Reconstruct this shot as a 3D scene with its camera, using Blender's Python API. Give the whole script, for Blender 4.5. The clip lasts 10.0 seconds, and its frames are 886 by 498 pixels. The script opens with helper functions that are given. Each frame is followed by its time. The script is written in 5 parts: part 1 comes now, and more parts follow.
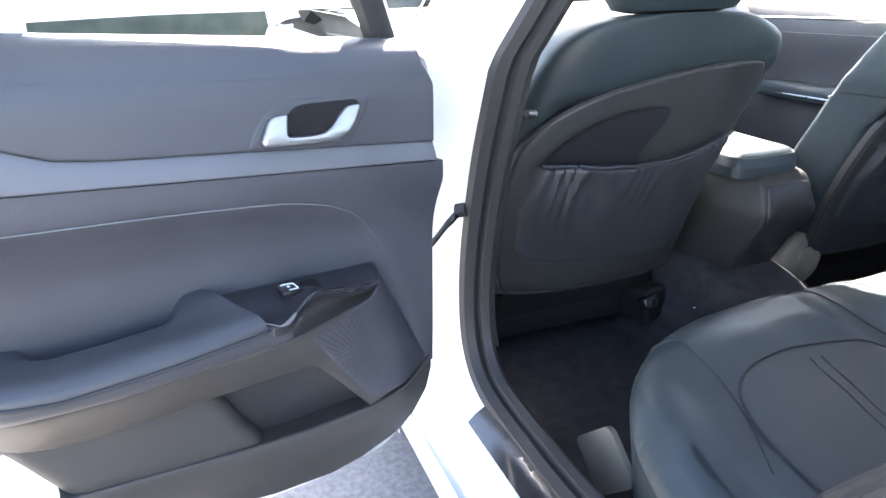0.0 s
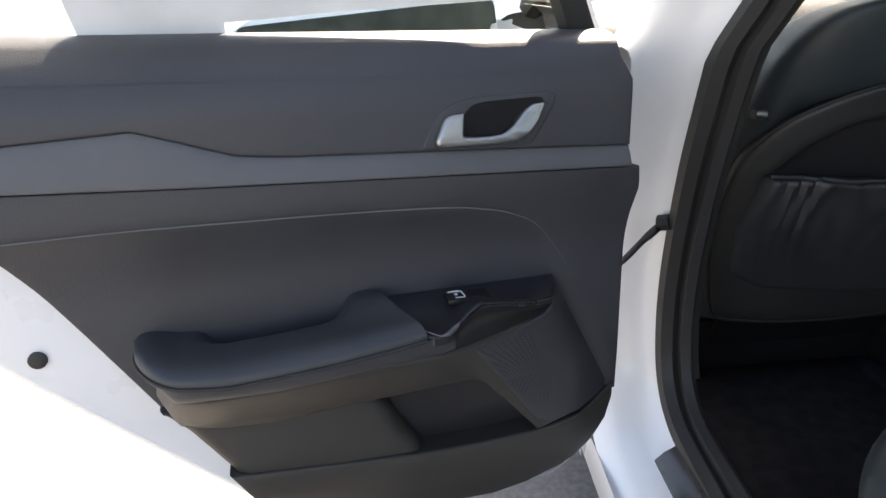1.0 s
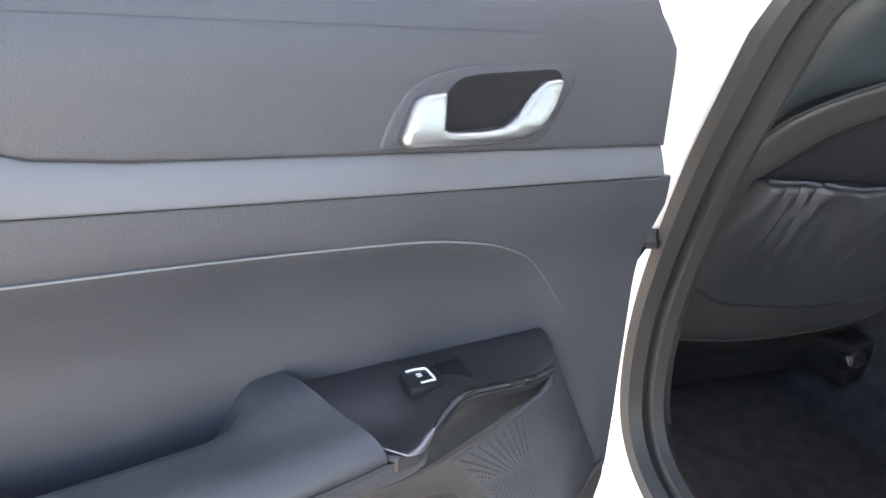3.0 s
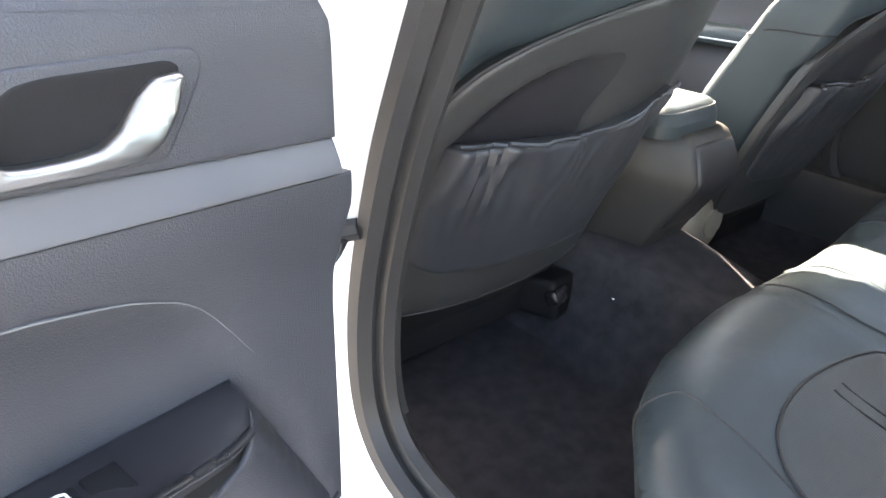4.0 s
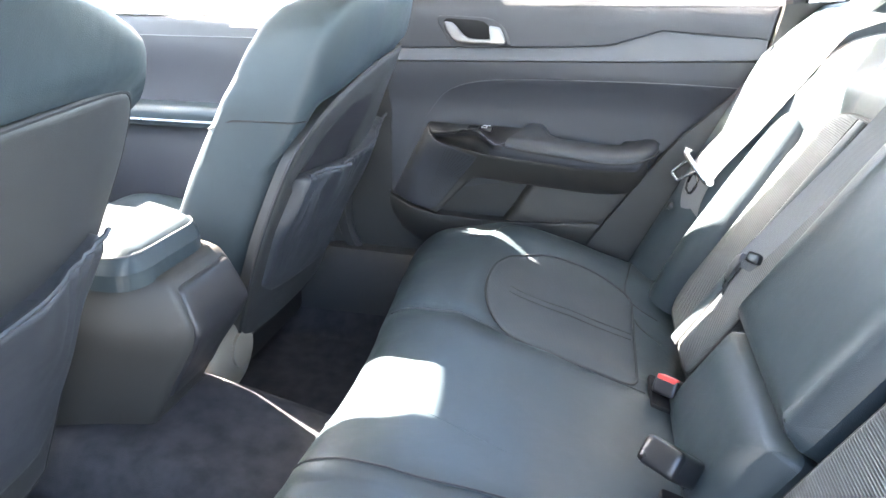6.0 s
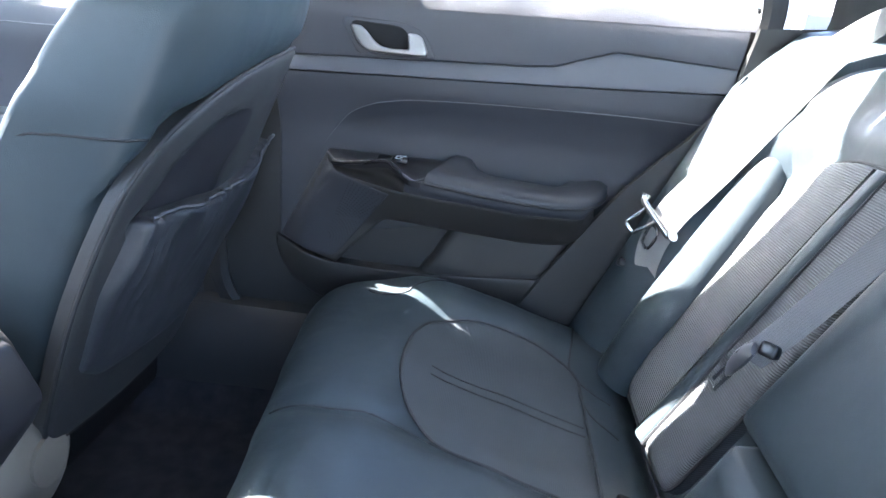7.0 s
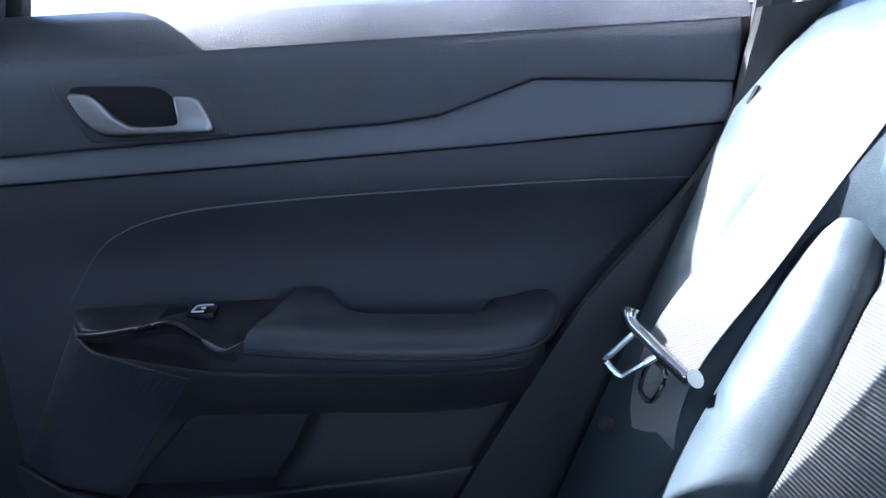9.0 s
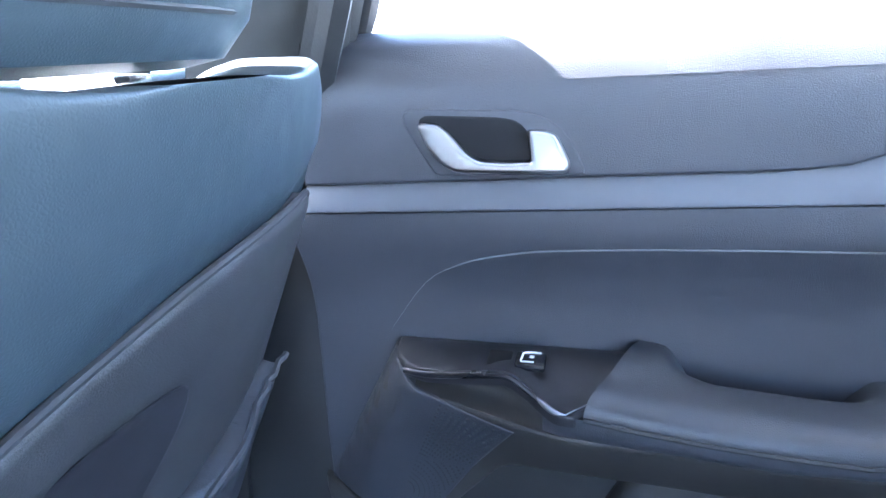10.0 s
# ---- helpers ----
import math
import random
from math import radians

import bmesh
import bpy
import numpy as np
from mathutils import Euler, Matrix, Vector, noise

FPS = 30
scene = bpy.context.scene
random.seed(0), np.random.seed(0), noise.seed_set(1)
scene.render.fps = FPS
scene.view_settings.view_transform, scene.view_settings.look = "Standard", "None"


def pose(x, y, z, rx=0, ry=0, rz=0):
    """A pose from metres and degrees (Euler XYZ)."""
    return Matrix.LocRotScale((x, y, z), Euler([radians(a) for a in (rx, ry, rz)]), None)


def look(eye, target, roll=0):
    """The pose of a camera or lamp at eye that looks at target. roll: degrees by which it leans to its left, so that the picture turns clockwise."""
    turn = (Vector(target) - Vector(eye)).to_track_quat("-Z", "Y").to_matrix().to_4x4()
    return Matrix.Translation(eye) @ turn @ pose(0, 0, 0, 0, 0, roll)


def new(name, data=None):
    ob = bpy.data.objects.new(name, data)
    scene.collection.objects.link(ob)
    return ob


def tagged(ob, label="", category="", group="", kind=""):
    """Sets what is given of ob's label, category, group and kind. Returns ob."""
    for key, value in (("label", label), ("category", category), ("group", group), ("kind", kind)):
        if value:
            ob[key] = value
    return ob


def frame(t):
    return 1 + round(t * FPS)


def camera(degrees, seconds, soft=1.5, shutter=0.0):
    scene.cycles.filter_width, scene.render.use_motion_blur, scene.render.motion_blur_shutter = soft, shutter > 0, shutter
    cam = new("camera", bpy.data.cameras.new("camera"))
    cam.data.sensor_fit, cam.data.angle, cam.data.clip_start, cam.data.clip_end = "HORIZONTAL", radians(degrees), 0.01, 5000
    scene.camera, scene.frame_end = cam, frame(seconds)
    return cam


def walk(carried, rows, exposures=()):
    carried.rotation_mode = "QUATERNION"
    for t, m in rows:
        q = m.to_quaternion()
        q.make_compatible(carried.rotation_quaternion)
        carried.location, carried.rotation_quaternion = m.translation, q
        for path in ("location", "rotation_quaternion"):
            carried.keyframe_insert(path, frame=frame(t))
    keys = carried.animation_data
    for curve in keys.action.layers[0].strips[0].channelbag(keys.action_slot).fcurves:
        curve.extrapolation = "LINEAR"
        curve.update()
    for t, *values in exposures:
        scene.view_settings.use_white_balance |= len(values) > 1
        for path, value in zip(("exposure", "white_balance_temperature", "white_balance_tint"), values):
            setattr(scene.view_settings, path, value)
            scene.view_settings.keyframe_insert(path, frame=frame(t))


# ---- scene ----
cam = camera(66.69, 10.0, 1.5, 0.0)
PATH = [
    (0, (-1.1806, -1.1335, 1.1144), (-0.5285, 0.6039, 0.3688), -1.30),
    (0.5, (-1.1362, -1.1156, 1.1123), (-0.9444, 0.7364, 0.3821), -3.38),
    (1, (-1.1104, -1.0726, 1.1016), (-1.094, 0.7911, 0.376), -4.30),
    (1.5, (-1.1274, -1.017, 1.088), (-1.0901, 0.8473, 0.3649), -2.45),
    (2, (-1.1633, -0.9199, 1.0838), (-1.0141, 0.9434, 0.3726), -1.18),
    (3.3, (-1.1829, -0.7274, 1.0548), (-0.5824, 0.9689, 0.1818), 0.49),
    (3.5, (-1.1657, -0.7054, 1.0538), (-0.4339, 0.9275, 0.1603), 0.11),
    (4, (-1.0968, -0.6735, 1.0548), (0.0344, 0.7, 0.1416), 1.47),
    (4.2, (-1.0639, -0.6695, 1.0572), (0.1684, 0.6126, 0.1419), 0.85),
    (4.5, (-1.0233, -0.6595, 1.06), (0.3526, 0.4784, 0.1588), 0.97),
    (4.7, (-0.9916, -0.6605, 1.0633), (0.4968, 0.3562, 0.1966), 1.15),
    (5, (-0.9402, -0.6633, 1.0633), (0.6726, 0.1763, 0.2301), 0.48),
    (5.5, (-0.8425, -0.6228, 1.0661), (0.8947, -0.0251, 0.2757), 1.72),
    (6, (-0.7344, -0.5814, 1.0705), (1.0766, -0.1814, 0.322), 1.49),
    (6.2, (-0.6859, -0.5717, 1.0746), (1.1442, -0.2421, 0.3385), 2.09),
    (7.3, (-0.3344, -0.4932, 0.9756), (1.5736, -0.4826, 0.3761), 5.08),
    (7.5, (-0.2509, -0.4907, 0.9538), (1.6651, -0.5663, 0.3854), 3.31),
    (8, (-0.1063, -0.5033, 0.9132), (1.828, -0.6607, 0.4299), 3.32),
    (8.4, (-0.021, -0.5369, 0.9329), (1.9147, -0.698, 0.4564), 0.65),
    (8.5, (-0.009, -0.5432, 0.9355), (1.9307, -0.7184, 0.4808), -0.05),
    (9, (0.0484, -0.5651, 0.9724), (1.9951, -0.6554, 0.5228), -2.24),
    (9.5, (0.1011, -0.5099, 0.9911), (2.0486, -0.4396, 0.5412), -0.39),
    (9.7, (0.1236, -0.4526, 1.0073), (2.0631, -0.3314, 0.5344), -0.44),
    (10, (0.1379, -0.4096, 1.0491), (1.9988, 0.0422, 0.4723), -1.74),
]
EXPOSURES = [(0.0, 4.3, 6900, 16), (0.35, 4.05, 7400, 16), (0.5, 3.65, 7700, 16), (0.75, 2.6, 8100, 16), (2.0, 2.72, 8000, 16), (3.4, 4.82, 8600, 16), (4.5, 4.78, 8000, 16), (5.5, 5.5, 7200, 14), (6.0, 5.6, 7100, 14), (6.2, 5.2, 7000, 14), (7.5, 4.8, 5700, 16), (8.5, 4.15, 5400, 17), (9.0, 3.45, 5350, 17), (9.4, 3.25, 5500, 17), (9.7, 4.4, 5500, 17), (10.0, 5.5, 5450, 17)]

walk(cam, [(t, look(eye, target, roll)) for t, eye, target, roll in PATH], EXPOSURES)

# ---- sky and sun ----
SUN_AZ, SUN_EL = 21.0, 44.0   # degrees to the right of the car's nose, and above the horizon
world = bpy.data.worlds.new("sky")
scene.world = world
world.use_nodes = True
wn = world.node_tree
sky = wn.nodes.new("ShaderNodeTexSky")
sky.sky_type = 'NISHITA'
sky.sun_disc = False
sky.sun_elevation = radians(SUN_EL)
sky.sun_rotation = radians(SUN_AZ)
wn.nodes["Background"].inputs["Strength"].default_value = 0.085
wn.links.new(sky.outputs["Color"], wn.nodes["Background"].inputs["Color"])
sun_data = bpy.data.lights.new("sun", 'SUN')
sun_data.energy = 5.0
sun_data.angle = radians(0.5)
sun_data.color = (1.0, 0.955, 0.88)
sun = new("sun", sun_data)
sun_way = Vector((math.sin(radians(SUN_AZ)) * math.cos(radians(SUN_EL)), math.cos(radians(SUN_AZ)) * math.cos(radians(SUN_EL)), math.sin(radians(SUN_EL))))
sun.matrix_world = look(sun_way * 30, (0, 0, 0))


# ---- materials ----
def material(name, colour, rough=0.5, metal=0.0, bump=0.0, grain=800.0, vary=0.12, patch=9.0, spec=0.5, kind="noise", coat=0.0, rough_vary=0.08):
    m = bpy.data.materials.new(name)
    m.use_nodes = True
    nt = m.node_tree
    b = nt.nodes["Principled BSDF"]
    b.inputs["Metallic"].default_value = metal
    b.inputs["Specular IOR Level"].default_value = spec
    b.inputs["Coat Weight"].default_value = coat
    co = nt.nodes.new("ShaderNodeTexCoord")
    big = nt.nodes.new("ShaderNodeTexNoise")
    big.inputs["Scale"].default_value = patch
    big.inputs["Detail"].default_value = 5.0
    nt.links.new(co.outputs["Object"], big.inputs["Vector"])
    ramp = nt.nodes.new("ShaderNodeMapRange")
    ramp.inputs["From Min"].default_value, ramp.inputs["From Max"].default_value = 0.3, 0.7
    ramp.inputs["To Min"].default_value, ramp.inputs["To Max"].default_value = 1 - vary, 1 + vary
    nt.links.new(big.outputs["Fac"], ramp.inputs["Value"])
    mul = nt.nodes.new("ShaderNodeVectorMath")
    mul.operation = 'SCALE'
    mul.inputs[0].default_value = colour
    nt.links.new(ramp.outputs["Result"], mul.inputs["Scale"])
    nt.links.new(mul.outputs["Vector"], b.inputs["Base Color"])
    rr = nt.nodes.new("ShaderNodeMapRange")
    rr.inputs["From Min"].default_value, rr.inputs["From Max"].default_value = 0.3, 0.7
    rr.inputs["To Min"].default_value, rr.inputs["To Max"].default_value = max(0.02, rough - rough_vary), min(1, rough + rough_vary)
    nt.links.new(big.outputs["Fac"], rr.inputs["Value"])
    nt.links.new(rr.outputs["Result"], b.inputs["Roughness"])
    if bump:
        if kind == "noise":
            fine = nt.nodes.new("ShaderNodeTexNoise")
            fine.inputs["Scale"].default_value = grain
            fine.inputs["Detail"].default_value = 3.0
            out = fine.outputs["Fac"]
        elif kind == "leather":
            fine = nt.nodes.new("ShaderNodeTexVoronoi")
            fine.feature = 'DISTANCE_TO_EDGE'
            fine.inputs["Scale"].default_value = grain
            out = fine.outputs["Distance"]
        else:
            fine = nt.nodes.new("ShaderNodeTexWave")
            fine.wave_type, fine.bands_direction = 'BANDS', kind
            fine.inputs["Scale"].default_value = grain
            fine.inputs["Distortion"].default_value = 0.03
            out = fine.outputs["Fac"]
            dark = nt.nodes.new("ShaderNodeMath")
            dark.operation = 'MULTIPLY_ADD'
            dark.inputs[1].default_value, dark.inputs[2].default_value = 0.9 * bump, 1 - 0.5 * bump
            nt.links.new(out, dark.inputs[0])
            two = nt.nodes.new("ShaderNodeVectorMath")
            two.operation = 'SCALE'
            nt.links.new(mul.outputs["Vector"], two.inputs[0])
            nt.links.new(dark.outputs["Value"], two.inputs["Scale"])
            nt.links.new(two.outputs["Vector"], b.inputs["Base Color"])
        nt.links.new(co.outputs["Object"], fine.inputs["Vector"])
        bp = nt.nodes.new("ShaderNodeBump")
        bp.inputs["Strength"].default_value = bump
        bp.inputs["Distance"].default_value = 0.001
        nt.links.new(out, bp.inputs["Height"])
        if kind == "leather":
            slack = nt.nodes.new("ShaderNodeTexNoise")
            slack.inputs["Scale"].default_value = 22.0
            slack.inputs["Detail"].default_value = 2.5
            soft = nt.nodes.new("ShaderNodeBump")
            soft.inputs["Strength"].default_value = 0.2
            soft.inputs["Distance"].default_value = 0.006
            nt.links.new(co.outputs["Object"], slack.inputs["Vector"])
            nt.links.new(slack.outputs["Fac"], soft.inputs["Height"])
            nt.links.new(soft.outputs["Normal"], bp.inputs["Normal"])
        nt.links.new(bp.outputs["Normal"], b.inputs["Normal"])
    return m


M_SOFT = material("soft_touch_plastic", (0.036, 0.0385, 0.046), 0.48, bump=0.5, grain=800, vary=0.08)
M_STRIP = material("textured_decor_plastic", (0.082, 0.086, 0.098), 0.42, bump=0.3, grain=2200, vary=0.06)
M_HARD = material("hard_grained_plastic", (0.033, 0.031, 0.029), 0.5, bump=0.35, grain=900, vary=0.1)
M_GLOSS = material("satin_black_plastic", (0.014, 0.014, 0.016), 0.27, vary=0.1)
M_DARK = material("dark_recess_plastic", (0.010, 0.010, 0.011), 0.75, bump=0.2, grain=900, spec=0.2)
M_LEATHER = material("charcoal_leather", (0.027, 0.038, 0.044), 0.42, bump=0.22, grain=520, vary=0.12, kind="leather", patch=6, spec=0.36)
M_RIB = material("ribbed_seat_fabric", (0.050, 0.056, 0.060), 0.62, bump=0.7, grain=110, kind="Z", vary=0.06)
M_RIBX = material("ribbed_cushion_fabric", (0.030, 0.038, 0.043), 0.6, bump=0.22, grain=135, kind="Y", vary=0.06)
M_STITCH = material("grey_thread", (0.12, 0.125, 0.13), 0.7)
M_SEAM = material("dark_seam_shadow_gap", (0.016, 0.017, 0.019), 0.7)
M_CARPET = material("charcoal_carpet", (0.033, 0.033, 0.038), 0.95, bump=1.0, grain=700, vary=0.3, patch=30, spec=0.1)
M_RUBBER = material("black_rubber", (0.018, 0.018, 0.019), 0.6, bump=0.2, grain=400, vary=0.15)
M_PILLAR = material("pillar_trim_plastic", (0.022, 0.022, 0.022), 0.55, bump=0.3, grain=900)
M_HEADLINER = material("grey_headliner_cloth", (0.55, 0.55, 0.54), 0.9, bump=0.5, grain=900)
M_PAINT = material("white_car_paint", (0.74, 0.75, 0.77), 0.3, coat=0.8, vary=0.02, rough_vary=0.03)
M_METAL = material("satin_chrome", (0.38, 0.375, 0.37), 0.34, metal=1.0, vary=0.03)
M_ACCENT = material("dark_satin_accent", (0.17, 0.17, 0.18), 0.42, metal=0.8, vary=0.03)
M_STEEL = material("polished_steel", (0.7, 0.7, 0.7), 0.16, metal=1.0, vary=0.05)
M_RED = material("red_release_button", (0.62, 0.05, 0.045), 0.4)
M_WEB = material("woven_seat_belt_webbing", (0.15, 0.15, 0.15), 0.7, bump=0.4, grain=230, kind="Z", vary=0.05)
M_WHITE = material("white_marking", (0.7, 0.72, 0.74), 0.5)
M_LIGHTP = material("pale_grey_plastic", (0.4, 0.4, 0.4), 0.5)
M_SHELL = material("moulded_shell_plastic", (0.029, 0.030, 0.031), 0.45, bump=0.3, grain=900, vary=0.1)
M_POCKET = material("dark_pocket_leather", (0.030, 0.033, 0.039), 0.45, bump=0.25, grain=520, vary=0.12, kind="leather")
M_CONSOLE = material("console_plastic", (0.027, 0.026, 0.025), 0.5, bump=0.3, grain=900, vary=0.1)
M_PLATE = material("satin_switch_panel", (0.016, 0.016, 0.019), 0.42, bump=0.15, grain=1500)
M_BEIGE = material("beige_grey_plastic", (0.16, 0.145, 0.12), 0.5, bump=0.2, grain=900)
M_ASPHALT = material("asphalt", (0.17, 0.165, 0.16), 0.9, bump=1.0, grain=160, vary=0.3, patch=60)
M_CARGLASS = material("tinted_car_glass", (0.045, 0.050, 0.042), 0.25, spec=0.06, vary=0.2)
M_TYRE = material("tyre_rubber", (0.02, 0.02, 0.02), 0.8)
M_SILVER = material("silver_car_paint", (0.42, 0.43, 0.45), 0.3, coat=0.5, vary=0.02)

M_GLASS = bpy.data.materials.new("window_glass")
M_GLASS.use_nodes = True
g = M_GLASS.node_tree.nodes["Principled BSDF"]
g.inputs["Base Color"].default_value = (0.86, 0.92, 0.88, 1)
g.inputs["Transmission Weight"].default_value = 1.0
g.inputs["Roughness"].default_value = 0.0
g.inputs["IOR"].default_value = 1.02


# ---- mesh helpers ----
def catmull(pts, n=6, closed=False):
    p = [Vector(q) for q in pts]
    out, m = [], len(p)
    for i in range(m if closed else m - 1):
        a, b, c, d = (p[(i - 1) % m], p[i], p[(i + 1) % m], p[(i + 2) % m]) if closed else (p[max(i - 1, 0)], p[i], p[i + 1], p[min(i + 2, m - 1)])
        for k in range(n):
            t = k / n
            out.append(0.5 * (2 * b + (c - a) * t + (2 * a - 5 * b + 4 * c - d) * t * t + (3 * b - a - 3 * c + d) * t ** 3))
    if not closed:
        out.append(p[-1])
    return out


def rounded(pts, r=0.01, n=4):
    """Polygon with its corners rounded."""
    out, m = [], len(pts)
    for i in range(m):
        a, b, c = Vector(pts[i - 1]), Vector(pts[i]), Vector(pts[(i + 1) % m])
        ka, kc = min(r, (a - b).length * 0.45), min(r, (c - b).length * 0.45)
        s, e = b + (a - b).normalized() * ka, b + (c - b).normalized() * kc
        for k in range(n + 1):
            t = k / n
            out.append(tuple((1 - t) ** 2 * s + 2 * t * (1 - t) * b + t * t * e))
    return out


def off_edge(u, v, line, closed=True):
    """Distance from points to a polyline."""
    a = np.array(line, float)
    b = np.roll(a, -1, 0) if closed else a[1:]
    a = a if closed else a[:-1]
    p = np.stack([u, v], -1)[:, None]
    ab = b - a
    t = np.clip(((p - a) * ab).sum(-1) / np.maximum((ab ** 2).sum(-1), 1e-12), 0, 1)
    return np.linalg.norm(p - a - t[..., None] * ab, axis=-1).min(1)


def inside(u, v, outline):
    a = np.array(outline, float)
    b = np.roll(a, -1, 0)
    u, v = u[:, None], v[:, None]
    cross = (a[:, 1] > v) != (b[:, 1] > v)
    dy = np.where(b[:, 1] == a[:, 1], 1e-12, b[:, 1] - a[:, 1])
    return ((cross & (u < (b[:, 0] - a[:, 0]) * (v - a[:, 1]) / dy + a[:, 0])).sum(1) % 2) == 1


def pad(outline, place, edge=0.01, height=0.01, back=0.01, cut=0.03, puff=None, steps=(0.12, 0.22, 0.3, 0.36)):
    """A sheet with the given outline (u, v) and rounded edges, put in space by place(u, v, h). puff(u, v): more height."""
    bm = bmesh.new()
    face = bm.faces.new([bm.verts.new((u, v, 0)) for u, v in outline])
    if edge > 0:
        for s in steps:
            bmesh.ops.inset_region(bm, faces=[face], thickness=edge * s, use_boundary=True, use_even_offset=True)
    for axis in (0, 1):
        lo, hi = min(p[axis] for p in outline), max(p[axis] for p in outline)
        n = max(1, round((hi - lo) / cut))
        for k in range(1, n):
            co, no = [0, 0, 0], [0, 0, 0]
            co[axis], no[axis] = lo + (hi - lo) * k / n, 1
            bmesh.ops.bisect_plane(bm, geom=bm.verts[:] + bm.edges[:] + bm.faces[:], plane_co=co, plane_no=no, dist=1e-6)
    bmesh.ops.triangulate(bm, faces=[f for f in bm.faces if len(f.verts) > 4])
    co = np.array([v.co[:] for v in bm.verts])
    d = off_edge(co[:, 0], co[:, 1], outline)
    d = np.where(inside(co[:, 0], co[:, 1], outline), d, 0.0)
    a = np.array(outline, float)
    ab = np.roll(a, -1, 0) - a
    for i, v in enumerate(bm.verts):
        if d[i] == 0.0:
            t = np.clip(((co[i, :2] - a) * ab).sum(1) / np.maximum((ab ** 2).sum(1), 1e-12), 0, 1)
            q = a + t[:, None] * ab
            v.co.xy = q[np.argmin(((q - co[i, :2]) ** 2).sum(1))]
    k = np.clip(d / max(edge, 1e-6), 0, 1)
    h = height * np.sqrt(np.maximum(0, 1 - (1 - k) ** 2))
    for v, hh in zip(bm.verts, h):
        v.co.z = hh
    rim = [e for e in bm.edges if e.is_boundary]
    made = bmesh.ops.extrude_edge_only(bm, edges=rim)["geom"]
    for v in made:
        if isinstance(v, bmesh.types.BMVert):
            v.co.z = -back
    for v in bm.verts:
        u, w, hh = v.co
        if puff and hh > -back * 0.5:
            hh += puff(u, w) * min(1, hh / height if height else 1)
        v.co = place(u, w, hh)
    bmesh.ops.recalc_face_normals(bm, faces=bm.faces[:])
    return bm


def tube(pts, r=0.004, n=8, closed=False, flat=1.0, up=(0, 0, 1), caps=True):
    """A round or flattened (flat < 1) bar along points; r may be a list."""
    pts = [Vector(p) for p in pts]
    bm, rings, m = bmesh.new(), [], len(pts)
    for i, p in enumerate(pts):
        t = (pts[(i + 1) % m] - pts[i - 1]) if closed else (pts[min(i + 1, m - 1)] - pts[max(i - 1, 0)])
        t.normalize()
        side = t.cross(Vector(up))
        side = side.normalized() if side.length > 1e-4 else t.orthogonal().normalized()
        over = side.cross(t)
        rr = r[i] if isinstance(r, (list, tuple)) else r
        rings.append([bm.verts.new(p + side * math.cos(a) * rr + over * math.sin(a) * rr * flat) for a in (2 * math.pi * k / n for k in range(n))])
    for i in range(m if closed else m - 1):
        a, b = rings[i], rings[(i + 1) % m]
        for k in range(n):
            bm.faces.new((a[k], a[(k + 1) % n], b[(k + 1) % n], b[k]))
    if caps and not closed:
        bm.faces.new(rings[0][::-1])
        bm.faces.new(rings[-1])
    bmesh.ops.recalc_face_normals(bm, faces=bm.faces[:])
    return bm


def loft(rows, closed_rows=False, closed=False, thick=0.0):
    """Quads between rows of points."""
    bm = bmesh.new()
    v = [[bm.verts.new(p) for p in row] for row in rows]
    for i in range(len(v) if closed else len(v) - 1):
        a, b = v[i], v[(i + 1) % len(v)]
        for k in range(len(a) if closed_rows else len(a) - 1):
            bm.faces.new((a[k], a[(k + 1) % len(a)], b[(k + 1) % len(a)], b[k]))
    bmesh.ops.recalc_face_normals(bm, faces=bm.faces[:])
    if thick:
        bmesh.ops.solidify(bm, geom=bm.faces[:], thickness=thick)
    return bm


def block(size, bevel=0.004, m=None, seg=2):
    bm = bmesh.new()
    bmesh.ops.create_cube(bm, size=1.0)
    bmesh.ops.scale(bm, vec=size, verts=bm.verts)
    if bevel:
        bmesh.ops.bevel(bm, geom=bm.edges[:], offset=bevel, segments=seg, profile=0.6, affect='EDGES')
    if m is not None:
        bm.transform(m)
    return bm


def prism(outline, place, depth, bevel=0.002):
    """A solid with an outline (u, v), from h = 0 to depth."""
    bm = bmesh.new()
    f = bm.faces.new([bm.verts.new((u, v, 0)) for u, v in outline])
    made = bmesh.ops.extrude_face_region(bm, geom=[f])["geom"]
    for v in made:
        if isinstance(v, bmesh.types.BMVert):
            v.co.z = depth
    if bevel:
        top = [e for e in bm.edges if all(v.co.z > depth * 0.5 for v in e.verts)] if depth > 0 else [e for e in bm.edges if all(v.co.z < depth * 0.5 for v in e.verts)]
        bmesh.ops.bevel(bm, geom=top, offset=bevel, segments=2, profile=0.6, affect='EDGES')
    for v in bm.verts:
        v.co = place(*v.co)
    bmesh.ops.recalc_face_normals(bm, faces=bm.faces[:])
    return bm


SIDE = [Matrix.Identity(4)]   # where the parts made now are laid


def thing(name, base, label, category, group="", kind=""):
    e = new(name)
    e.empty_display_size = 0.05
    e.location = SIDE[0] @ Vector(base)
    return tagged(e, label, category, group, kind)


